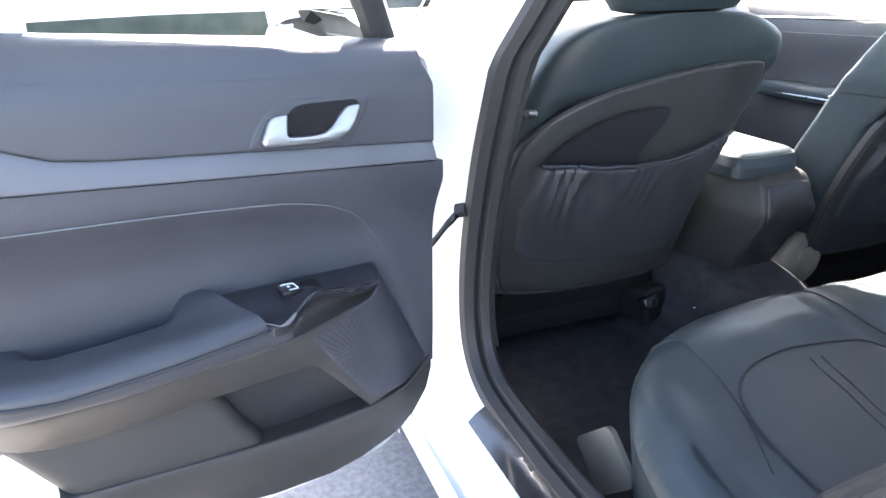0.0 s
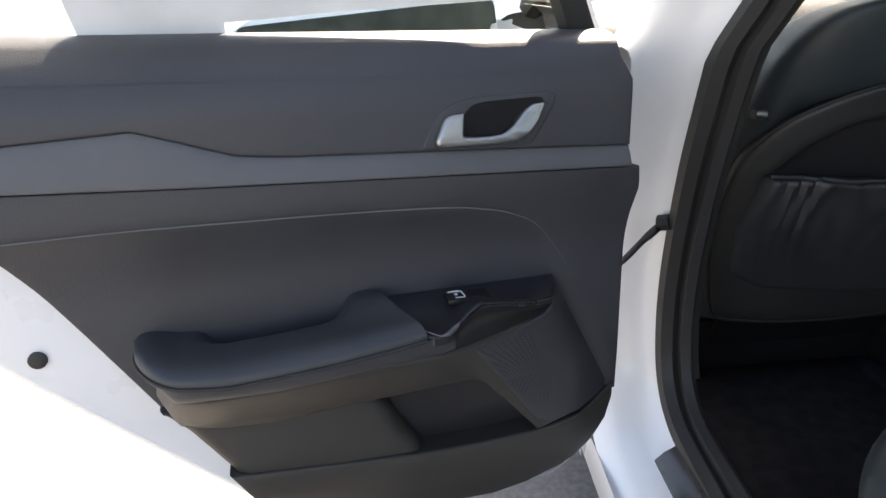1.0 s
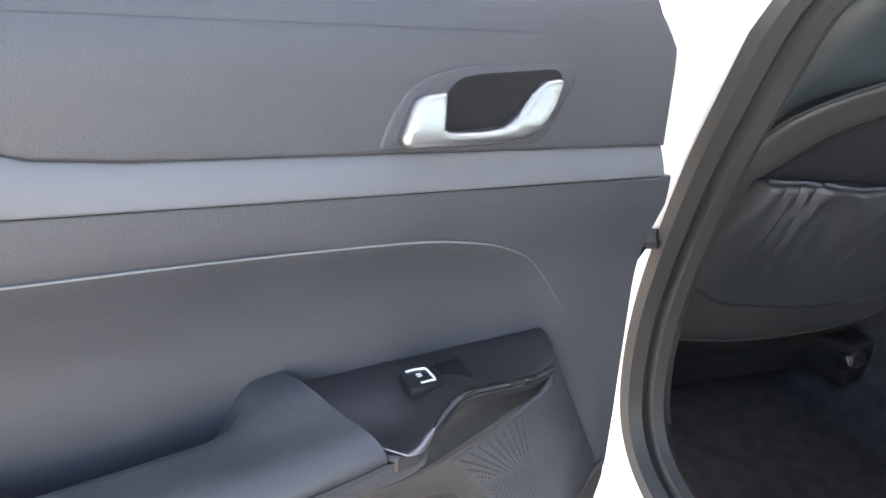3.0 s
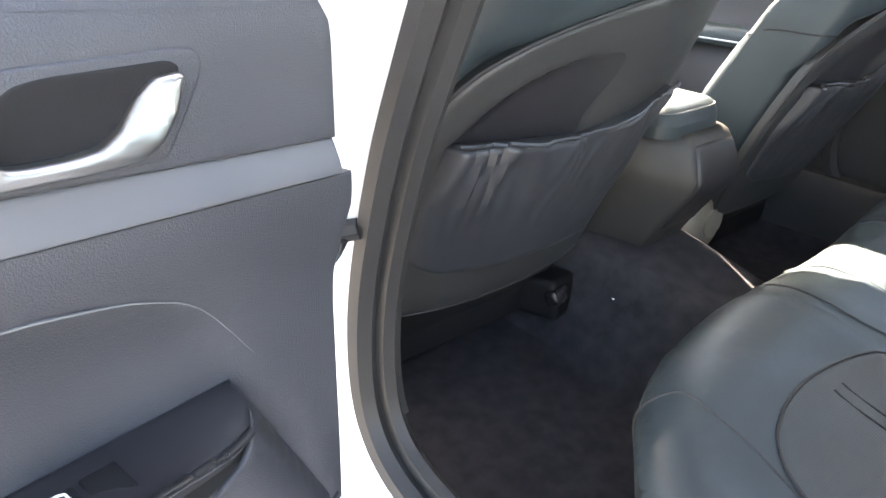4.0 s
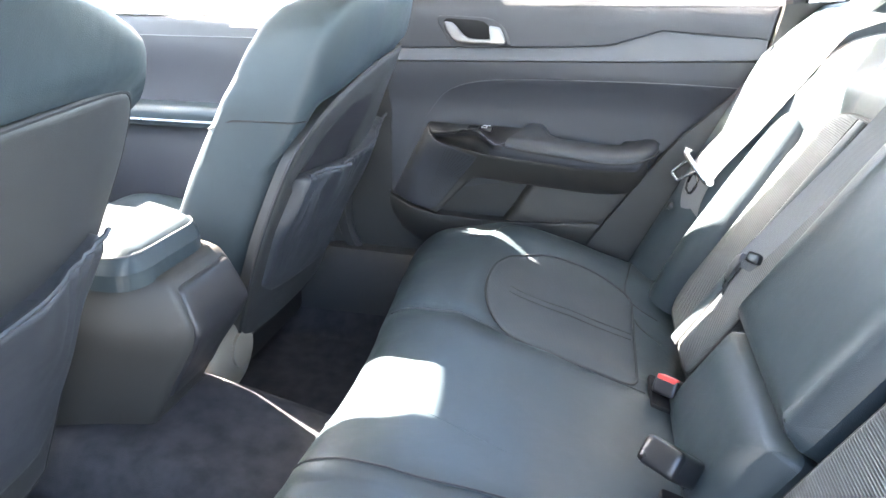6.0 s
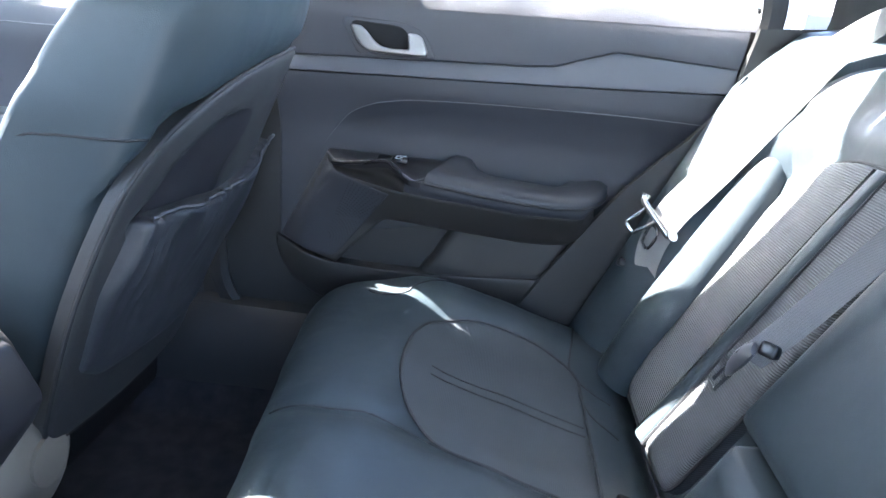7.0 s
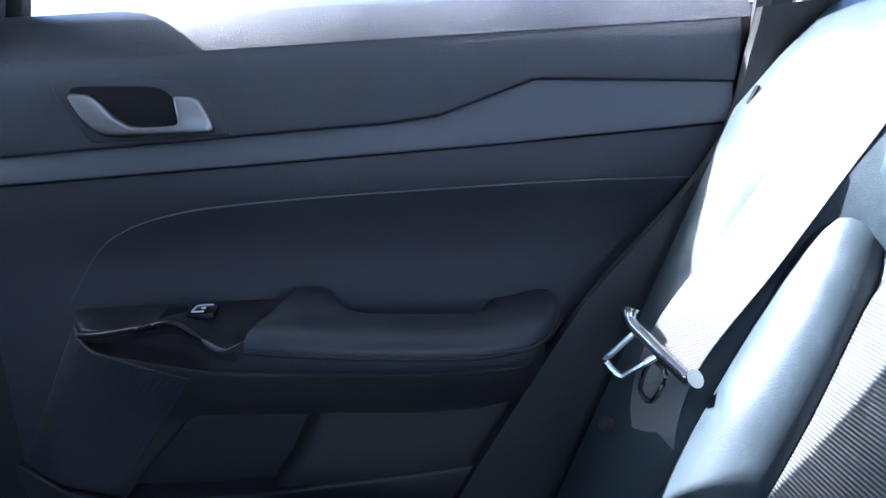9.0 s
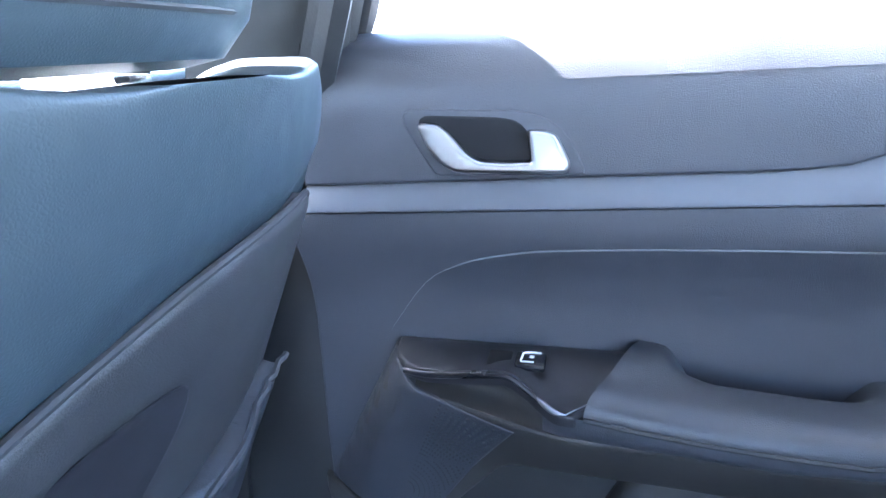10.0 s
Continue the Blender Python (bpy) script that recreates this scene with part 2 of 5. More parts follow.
def part(name, bm, mat, parent=None, label="", smooth=40):
    me = bpy.data.meshes.new(name)
    bm.to_mesh(me)
    bm.free()
    me.transform(SIDE[0])
    if SIDE[0].determinant() < 0:
        me.flip_normals()
    me.materials.append(mat)
    for p in me.polygons:
        p.use_smooth = True
    me.set_sharp_from_angle(angle=radians(smooth))
    ob = new(name, me)
    if parent is not None:
        ob.parent = parent
        if parent.type == 'EMPTY':
            ob.matrix_parent_inverse = Matrix.Translation(-Vector(parent.location))
    return tagged(ob, label) if label else ob


def merged(*bms):
    """Several bmeshes as one."""
    out = bms[0]
    for b in bms[1:]:
        me = bpy.data.meshes.new("join")
        b.to_mesh(me)
        b.free()
        out.from_mesh(me)
        bpy.data.meshes.remove(me)
    return out


def fade(a, b, t):
    t = min(1, max(0, (t - a) / (b - a)))
    return t * t * (3 - 2 * t)


def along(line, s):
    """Value of a piecewise line of (s, value)."""
    return float(np.interp(s, [p[0] for p in line], [p[1] for p in line]))


# ---- rear doors (built for the right side: y forward, z up, x outward; inner face near x = 0.72) ----
STRIP_LOW = [(-0.135, 0.901), (-0.39, 0.911), (-0.65, 0.922), (-0.885, 0.932)]
STRIP_UP = [(-0.138, 0.927), (-0.39, 0.939), (-0.545, 0.946), (-0.595, 0.951), (-0.64, 0.966), (-0.692, 0.983), (-0.89, 0.974)]
REAR = [(-0.905, 1.045), (-0.893, 0.978), (-0.888, 0.933), (-0.845, 0.862), (-0.78, 0.76), (-0.71, 0.65), (-0.66, 0.575)]
CREASE = [(-0.87, 0.878), (-0.73, 0.880), (-0.617, 0.878), (-0.493, 0.875), (-0.373, 0.869), (-0.324, 0.862), (-0.285, 0.851), (-0.247, 0.828), (-0.208, 0.774), (-0.168, 0.70), (-0.15, 0.62)]


def door_face(y, z):
    """x of the upper trim's inner face: upright at the decor strip, rolling over towards the window above."""
    return 0.716 + 6.2 * max(0, z - 0.989) ** 2


def wall_x(z):
    """x of the middle panel: it falls back below the decor strip."""
    return 0.7175 + 0.024 * fade(0.905, 0.80, z)


def door_mid(y, z, h):
    d = float(off_edge(np.array([y]), np.array([z]), CREASE, False)[0])
    below = bool(inside(np.array([y]), np.array([z]), CREASE + [(-0.15, 0.5), (-0.95, 0.5), (-0.95, 0.884)])[0])
    return (wall_x(z) + (0.004 * fade(0, 0.022, d) if below else -0.0015 * fade(0.02, 0, d)) - h, y, z)


BULGE_TOP = [(-0.71, 0.735), (-0.69, 0.706), (-0.577, 0.705), (-0.491, 0.712), (-0.367, 0.717), (-0.257, 0.730)]
BULGE_FRONT = ((-0.229, 0.764), (-0.138, 0.585))


def bulge_x(y, z):
    """x of the large swelling below the armrest that also carries the speaker grille."""
    zt = along(BULGE_TOP, y)
    xt = along([(-0.73, 0.735), (-0.71, 0.69), (-0.69, 0.668), (-0.66, 0.658), (-0.40, 0.658), (-0.33, 0.676), (-0.25, 0.694), (-0.2, 0.71), (-0.14, 0.74)], y)
    xb = along([(-0.72, 0.735), (-0.69, 0.715), (-0.6, 0.703), (-0.34, 0.703), (-0.2, 0.712), (-0.14, 0.735)], y)
    t = min(1, max(0, (zt - z) / (zt - 0.645)))
    x = xt + (xb - xt) * t ** 1.2
    (a, b), (c, d) = BULGE_FRONT
    k = 1 - min(1, max(0, ((d - b) * (y - a) - (c - a) * (z - b)) / math.hypot(c - a, d - b)) / 0.035)
    return x + (0.745 - x) * (1 - math.sqrt(1 - k * k))


def build_door(open_left):
    where = "open" if open_left else "closed"
    d = thing("rear_door", (0.80, -0.5, 0.36), f"white car rear door with charcoal inner trim, {where}", "car door", "rear doors")
    # painted steel pressing, with a wide flange round the trim
    steel = [(-0.100, 1.03), (-0.098, 0.60), (-0.115, 0.48), (-0.18, 0.41), (-0.30, 0.375), (-0.52, 0.385), (-0.62, 0.42), (-0.70, 0.49), (-0.79, 0.625), (-0.885, 0.775), (-0.955, 0.90), (-0.985, 1.0), (-0.97, 1.05)] if not open_left else [(-0.118, 1.03), (-0.116, 0.62), (-0.132, 0.52), (-0.19, 0.462), (-0.30, 0.43), (-0.50, 0.43), (-0.57, 0.45), (-0.663, 0.53), (-0.721, 0.583), (-0.80, 0.656), (-0.874, 0.727), (-0.94, 0.81), (-0.985, 0.91), (-0.99, 1.0), (-0.97, 1.05)]

    def skin(u, v, h):
        return (0.765 - h, u, v)
    shell = part("door_shell", pad(rounded(steel, 0.03), skin, edge=0.012, height=0.012, back=0.012, cut=0.08), M_PAINT, d, "glossy white painted steel")
    outer = [(-0.088, 1.04), (-0.085, 0.55), (-0.10, 0.42), (-0.2, 0.34), (-0.55, 0.34), (-0.66, 0.40), (-0.75, 0.50), (-0.85, 0.66), (-0.95, 0.84), (-1.0, 1.0), (-0.985, 1.055)] if not open_left else [(-0.098, 1.04), (-0.098, 0.56), (-0.115, 0.47), (-0.20, 0.415), (-0.54, 0.41), (-0.60, 0.445), (-0.69, 0.525), (-0.80, 0.625), (-0.90, 0.715), (-0.965, 0.81), (-1.0, 0.92), (-1.0, 1.0), (-0.985, 1.055)]

    def outside(u, v, h):
        return (0.83 + h + 0.05 * math.sin(max(0, min(1, (v - 0.33) / 0.75)) * math.pi), u, v)
    part("outer_skin", pad(rounded(outer, 0.03), outside, edge=0.008, height=0.005, back=0.055, cut=0.08), M_PAINT, d)
    if not open_left:
        part("weatherstrip", pad(rounded([(y + 0.13 * fade(-0.32, -0.12, y), z - 0.05 * fade(0.5, 0.4, z)) for y, z in steel], 0.03), lambda u, v, h: (0.750 - h, u, v), edge=0.008, height=0.006, back=0.012, cut=0.05), M_PILLAR, d, "dark edge trim meeting the pillar")
    part("hole_plug", tube([(0.756, -0.835, 0.738), (0.7495, -0.835, 0.738), (0.748, -0.835, 0.738)], [0.010, 0.010, 0.006], 14), M_RUBBER, d, "black rubber plug")
    # upper trim
    up = STRIP_UP[::-1] + [(-0.137, 1.005), (-0.150, 1.036), (-0.175, 1.050), (-0.5, 1.062), (-0.905, 1.068)]
    part("upper_trim", pad(up, lambda u, v, h: (door_face(u, v) - h, u, v), edge=0.003, height=0.0025, back=0.03, cut=0.009), M_SOFT, d, "charcoal soft-touch plastic")
    # window ledge, rolling over towards the glass
    top_line = [(-0.15 - 0.76 * j / 24, 1.046 + 0.021 * j / 24) for j in range(25)]
    rows = [[(door_face(y, z0 - q) - 0.0029, y, z0 - q) for y, z0 in top_line] for q in (0.032, 0.024, 0.016, 0.008)]
    for k in range(13):
        a = k / 12
        rows.append([(door_face(y, z0) - 0.0029 + 0.05 * (0.35 * a + 0.65 * a ** 1.7), y, z0 + 0.016 * math.sin(a * math.pi / 2)) for y, z0 in top_line])
    part("window_ledge", loft(rows), M_SOFT, d)
    part("window_seal", tube([(0.80, -0.14, 1.054), (0.80, -0.5, 1.062), (0.80, -0.93, 1.070)], 0.007, 8), M_RUBBER, d, "black rubber sealing strip")
    # decor strip
    strip = STRIP_UP + [(-0.888, 0.935)] + STRIP_LOW[::-1][1:]

    def strip_at(u, v, h):
        lo, hi = along(STRIP_LOW[::-1], u), along(STRIP_UP[::-1], u)
        t = (v - lo) / max(hi - lo, 0.01)
        return (0.7125 + 0.007 * max(0, t) ** 1.5 - h, u, v)
    part("decor_strip", pad(strip, strip_at, edge=0.0025, height=0.002, back=0.03, cut=0.01), M_STRIP, d, "lighter grey textured decor strip")
    # middle panel
    mid = [(-0.122, 0.899)] + [(p[0], p[1] - 0.0008) for p in STRIP_LOW[1:3]] + [(-0.887, 0.9335)] + REAR[3:5] + [(-0.70, 0.63), (-0.4, 0.64), (-0.2, 0.60), (-0.130, 0.58), (-0.128, 0.64), (-0.127, 0.72), (-0.126, 0.785), (-0.122, 0.838), (-0.118, 0.871)]
    part("middle_panel", pad(mid, door_mid, edge=0.0025, height=0.002, back=0.02, cut=0.012), M_SOFT, d, "charcoal soft-touch middle panel")
    line = catmull([(door_mid(y, z + 0.002, 0.0022)[0], y, z + 0.002) for y, z in CREASE[:9]], 4)
    part("stitch_line", tube(line, [0.0010 * along([(0, 1), (0.6, 1), (1, 0.15)], k / (len(line) - 1)) for k in range(len(line))], 5), M_STITCH, d, "thin pale stitch line")
    build_door_handle(d)
    if not open_left:
        SIDE[0] = Matrix.Translation((0, 0.013, 0.005))
    build_door_armrest(d)
    # swelling below the armrest, running forward round the pocket to the speaker
    belly = [(-0.706, 0.728)] + BULGE_TOP[1:] + [(-0.240, 0.745), (-0.2305, 0.760), (-0.185, 0.671), (-0.142, 0.589), (-0.200, 0.571), (-0.257, 0.5555), (-0.300, 0.607), (-0.335, 0.644), (-0.347, 0.6515), (-0.362, 0.652), (-0.40, 0.650), (-0.448, 0.6455), (-0.517, 0.6415), (-0.583, 0.6375), (-0.647, 0.6365), (-0.68, 0.641), (-0.70, 0.652), (-0.716, 0.69)]
    part("armrest_belly", pad(belly, lambda u, v, h: (bulge_x(u, v) + 0.006 - h, u, v), edge=0.008, height=0.006, back=0.05, cut=0.012), M_HARD, d, "hard plastic swelling below the armrest")
    wall = [(-0.722, 0.66), (-0.60, 0.68), (-0.475, 0.68), (-0.471, 0.650), (-0.453, 0.625), (-0.434, 0.588), (-0.410, 0.5535), (-0.415, 0.535), (-0.523, 0.539), (-0.636, 0.549), (-0.650, 0.572), (-0.692, 0.63)]
    part("pocket_wall", pad(rounded(wall, 0.006), lambda u, v, h: (0.740 - 0.004 * fade(0.64, 0.57, v) - h, u, v), edge=0.022, height=0.018, back=0.012, cut=0.02), M_HARD, d, "hard plastic wall of the door pocket")
    # shallow back of the pocket, coloured darker than its wall to stand for shade
    part("pocket_floor", pad([(-0.52, 0.69), (-0.34, 0.70), (-0.24, 0.62), (-0.235, 0.53), (-0.50, 0.53)], lambda u, v, h: (0.750 - h, u, v), edge=0.004, height=0.001, back=0.002, cut=0.03), M_PLATE, d, "inside of the empty door pocket, its shade put into a darker colour")
    low = [(-0.652, 0.5685), (-0.523, 0.5585), (-0.415, 0.552), (-0.339, 0.551), (-0.256, 0.5545), (-0.194, 0.566), (-0.150, 0.584), (-0.136, 0.592), (-0.136, 0.572), (-0.146, 0.540), (-0.171, 0.506), (-0.213, 0.478), (-0.264, 0.458), (-0.314, 0.450), (-0.40, 0.452), (-0.50, 0.466), (-0.58, 0.492), (-0.628, 0.530)]
    part("lower_trim", pad(low, lambda u, v, h: (0.716 + 0.003 * fade(-0.40, -0.55, u) + 0.022 * fade(0.545, 0.455, v) + 0.022 * fade(-0.21, -0.135, u) - h, u, v), edge=0.004, height=0.004, back=0.035, cut=0.02), M_HARD, d, "hard grained plastic kick panel")
    # speaker panel, one with the swelling
    spk = [(-0.355, 0.7065), (-0.302, 0.7195), (-0.257, 0.7325), (-0.238, 0.748), (-0.2285, 0.7625), (-0.216, 0.741), (-0.180, 0.670), (-0.150, 0.610), (-0.141, 0.593), (-0.152, 0.587), (-0.200, 0.573), (-0.240, 0.5665), (-0.258, 0.573), (-0.275, 0.594)]

    def spk_at(u, v, h):
        return (bulge_x(u, v) + 0.0025 - h, u, v)
    sp = part("speaker_panel", pad(spk, spk_at, edge=0.003, height=0.0035, back=0.001, cut=0.012), M_SOFT, d, "speaker grille with a fan of fine holes")
    dots = bmesh.new()
    for i in range(30):
        a = radians(112 + i * 3.3)
        for j in range(26):
            r = 0.010 + j * 0.0056
            u, v = -0.236 + r * math.cos(a), 0.606 + r * math.sin(a)
            if (i % 2 == 0 or r > 0.04) and bool(inside(np.array([u]), np.array([v]), spk)[0]) and float(off_edge(np.array([u]), np.array([v]), spk)[0]) > 0.006:
                x, q = spk_at(u, v, 0.0039)[0], 0.0006 + 0.0007 * min(1, r / 0.09)
                dots.faces.new([dots.verts.new((x, u + q * math.cos(b), v + q * math.sin(b))) for b in (0, 1.05, 2.1, 3.14, 4.19, 5.24)])
    part("grille_holes", dots, M_SEAM, sp, "fine dark perforations")
    if not open_left:
        SIDE[0] = Matrix.Identity(4)
    # window frame and pane
    ahead = 0.0 if open_left else 0.04
    frame_line = catmull([(0.80, -0.165, 1.05), (0.77, -0.22 + 0.4 * ahead, 1.16), (0.722, -0.275 + ahead, 1.27), (0.676, -0.395 + 0.8 * ahead, 1.405 + 0.5 * ahead), (0.655, -0.62, 1.418), (0.668, -0.78, 1.352), (0.735, -0.915, 1.20), (0.785, -0.96, 1.07)], 6)
    part("window_frame", tube(frame_line, 0.023 if open_left else 0.016, 8, flat=0.8, up=(1, 0, 0)), M_RUBBER, d, "black window frame")
    part("painted_frame", tube([(p.x + 0.03 - 0.4 * ahead, p.y + 0.02 - 0.35 * ahead, p.z + 0.01) for p in frame_line], 0.02 if open_left else 0.011, 8, up=(1, 0, 0)), M_PAINT, d, "white painted frame edge")
    if open_left:
        sheet = thing("window_sticker", (0.79, -0.45, 1.07), "large blank white paper sheet stuck on the rear door window", "sticker")
        edge = [(-0.735, 1.062), (-0.592, 1.064), (-0.592, 1.084), (-0.47, 1.0915), (-0.33, 1.0965), (-0.225, 1.101), (-0.262, 1.17), (-0.31, 1.24), (-0.76, 1.24), (-0.75, 1.15)]
        part("sheet", prism(edge, lambda u, v, h: (0.789 - 0.40 * (v - 1.055) - h, u, v), 0.0006, 0), M_WHITE, sheet)
    glass = part("window_pane", loft([[(0.797, -0.18, 1.05), (0.797, -0.45, 1.055), (0.797, -0.7, 1.06), (0.797, -0.98, 1.065)], [(0.725, -0.29, 1.262), (0.672, -0.45, 1.385), (0.660, -0.65, 1.395), (0.735, -0.91, 1.20)]], thick=0.004), M_GLASS, d, "clear window glass")
    glass.visible_shadow = False
    return d


def build_door_handle(d):
    bez = [(-0.397, 0.9415), (-0.387, 0.9643), (-0.375, 0.9808), (-0.360, 0.9903), (-0.337, 0.9956), (-0.246, 0.9975), (-0.237, 0.9938), (-0.2375, 0.9843), (-0.252, 0.9595), (-0.266, 0.9385)]
    b = part("handle_bezel", pad(rounded(bez, 0.006), lambda u, v, h: (door_face(u, v) - 0.0025 - h, u, v), edge=0.0025, height=0.0016, back=0.012, cut=0.012), M_SOFT, d, "smooth handle surround")
    cup = [(-0.352, 0.9515), (-0.347, 0.9788), (-0.337, 0.9876), (-0.321, 0.9900), (-0.257, 0.9919), (-0.2505, 0.9865), (-0.290, 0.9515)]
    part("handle_cup", pad(rounded(cup, 0.006), lambda u, v, h: (door_face(u, v) - 0.0042 - h, u, v), edge=0.003, height=0.0006, back=0.004, cut=0.01), M_DARK, b, "black recessed cup")
    bar = [(-0.3650, 0.9784), (-0.3473, 0.9797), (-0.3490, 0.9680), (-0.3514, 0.9540), (-0.3400, 0.9526), (-0.3209, 0.9524), (-0.3050, 0.9540), (-0.2930, 0.9615), (-0.2780, 0.9775), (-0.2690, 0.9840), (-0.2534, 0.9856), (-0.2508, 0.9820), (-0.2600, 0.9650), (-0.2730, 0.9500), (-0.2850, 0.9440), (-0.3110, 0.9430), (-0.3740, 0.9435), (-0.3815, 0.9445), (-0.3835, 0.9510), (-0.3765, 0.9660), (-0.3715, 0.9750)]

    def bar_at(u, v, h):
        """Proud of the cup at its foot, sinking into the surround at both upper ends."""
        return (door_face(u, 0.96) - 0.006 - 0.006 * fade(0.985, 0.95, v) - h, u, v)
    part("pull_lever", pad(rounded(bar, 0.0035, 3), bar_at, edge=0.0042, height=0.0042, back=0.009, cut=0.006), M_METAL, d, "satin silver pull lever")


ARM_EDGE = [(-0.73, 0.738), (-0.705, 0.731), (-0.683, 0.7255), (-0.634, 0.721), (-0.575, 0.7245), (-0.515, 0.729), (-0.452, 0.7355), (-0.407, 0.741)]
LIP = [(0.653, -0.407, 0.7415), (0.655, -0.391, 0.7420), (0.662, -0.378, 0.7475), (0.669, -0.362, 0.7575), (0.672, -0.347, 0.7650), (0.677, -0.325, 0.7620), (0.683, -0.300, 0.7565), (0.689, -0.269, 0.7515), (0.698, -0.246, 0.7495)]
SPLIT = [(0.655, -0.410), (0.672, -0.430), (0.698, -0.452), (0.744, -0.463)]   # where pad and switch plate meet


def build_door_armrest(d):
    # padded rear part, with a finger slot between it and the door
    pado = [(p.x, p.y) for p in catmull([(0.742, -0.733, 0), (0.712, -0.729, 0), (0.682, -0.716, 0), (0.661, -0.694, 0), (0.653, -0.66, 0), (0.650, -0.58, 0), (0.650, -0.48, 0), (0.653, -0.415, 0)], 5)] + SPLIT[1:] + [(0.744, -0.55), (0.744, -0.65)]

    edge_line = pado[:36]
    skin = []
    for i in range(61):
        q = i / 60 * 35
        k = min(int(q), 34)
        o = Vector(edge_line[k]).lerp(Vector(edge_line[k + 1]), q - k)
        inner = Vector((0.744, -0.735 + 0.272 * i / 60))
        row = [(o.x + 0.002, o.y, along(ARM_EDGE, o.y) - 0.008)]
        for j in range(25):
            p = o.lerp(inner, (j / 24) ** 1.5)
            near = min((p - o).length, min((p - Vector(e)).length for e in edge_line))
            rise = 0.022 * math.sqrt(max(0, 1 - (1 - min(1, near / 0.034)) ** 2))
            slot = 0.040 * fade(0.708, 0.730, p.x) * fade(-0.665, -0.620, p.y) * fade(-0.485, -0.53, p.y)
            row.append((p.x, p.y, along(ARM_EDGE, p.y) + rise + fade(0.675, 0.735, p.x) * (0.004 + 0.014 * fade(-0.53, -0.475, p.y)) - slot))
        skin.append(row)
    part("armrest_pad", loft(skin), M_POCKET, d, "padded charcoal leather armrest")
    part("pad_seam", tube([(p[0] - 0.0005, p[1], along(ARM_EDGE, p[1]) - 0.002) for p in pado[2:36]], 0.0024, 6), M_SEAM, d)
    # switch plate in front, with a wavy lip
    lip = catmull(LIP, 4)
    front = [(p.x, p.y) for p in lip] + [(0.716, -0.232), (0.745, -0.2285), (0.745, -0.34)] + SPLIT[::-1][:-1]
    lip_z = [(p.y, p.z) for p in lip]

    def plate_at(u, v, h):
        return (u, v, along(lip_z, v) + (0.7625 - along(lip_z, v)) * fade(0.672, 0.735, u) + h - 0.004)
    plate = part("switch_plate", pad(front, plate_at, edge=0.004, height=0.004, back=0.008, cut=0.012), M_PLATE, d, "smooth black switch plate")
    bright = [(0.700, -0.4525, 0.7595), (0.684, -0.4385, 0.7535), (0.668, -0.422, 0.7475)] + [(p.x - 0.001, p.y, p.z) for p in lip[2:10]]
    part("silver_edge", tube(bright, [0.0007 + 0.0022 * fade(0.25, 0.5, k / len(bright)) * fade(1.0, 0.7, k / len(bright)) for k in range(len(bright))], 8), M_ACCENT, plate, "satin silver edging")
    rim = [(p.x - 0.001, p.y, p.z - 0.001) for p in lip[7:]]
    part("lip_edge", tube(rim, [0.0012 + 0.0026 * fade(0, 0.2, k / len(rim)) for k in range(len(rim))], 10), M_GLOSS, plate, "rounded glossy lip")
    m = pose(0.7055, -0.3650, 0.7625, 0, -5, 0)
    sw = part("window_switch", block((0.024, 0.028, 0.008), 0.003, m), M_GLOSS, plate, "window switch with pale symbol")
    part("switch_well", block((0.028, 0.022, 0.003), 0.0014, pose(0.707, -0.336, 0.7625, 0, -5, 0)), M_DARK, plate)
    arc = [(x, y, 0.0045) for x, y in ((0.009, -0.009), (0.0095, -0.002), (0.0085, 0.005), (0.007, 0.0075), (-0.006, 0.0085))]
    marks = [(-0.0075, 0.0025, 0.0018, 0.012), (0.003, -0.001, 0.0010, 0.004), (0.0005, -0.001, 0.0010, 0.004)]
    part("switch_symbol", merged(tube([m @ Vector(p) for p in arc], 0.0009, 5), *[block((w, l, 0.0008), 0, m @ pose(x, y, 0.0042)) for x, y, w, l in marks]), M_WHITE, sw, "pale window symbol")
    # smooth band below the pad, and the scoop below the lip
    band = []
    for k in range(5):
        t = k / 4
        row = []
        for x, y in pado[3:36] + [(0.654, -0.400), (0.656, -0.390), (0.660, -0.380)]:
            z0, z1 = along(ARM_EDGE, y) - 0.003, along(BULGE_TOP, y) - 0.003
            row.append((x + 0.001 + 0.008 * t ** 3, y, z0 + (z1 - z0) * t))
        band.append(row)
    part("armrest_band", loft(band), M_SOFT, d, "smooth band below the pad")
    scoop = []
    for k in range(8):
        t = k / 7
        row = []
        for p in lip:
            zb = along(BULGE_TOP, p.y) + 0.001
            xb = bulge_x(p.y, zb) + 0.003
            row.append((p.x + (xb - p.x) * t + 0.020 * math.sin(math.pi * t) ** 0.7 * fade(-0.405, -0.35, p.y), p.y, p.z - 0.003 + (zb - p.z + 0.003) * t ** 0.8))
        scoop.append(row)
    part("lip_scoop", loft(scoop), M_HARD, d, "hollow below the lip of the switch plate")


DOOR_TURN = radians(-76.82)
MIRROR = Matrix.Diagonal((-1, 1, 1, 1))
OPEN_LEFT = Matrix.Translation((-0.6001, -0.9926, 0.0123)) @ Matrix.Rotation(radians(3.873), 4, Vector((-0.8768, 0.4809, 0))) @ Matrix.Rotation(DOOR_TURN, 4, 'Z') @ MIRROR
build_door(False)
SIDE[0] = OPEN_LEFT
build_door(True)
SIDE[0] = Matrix.Identity(4)


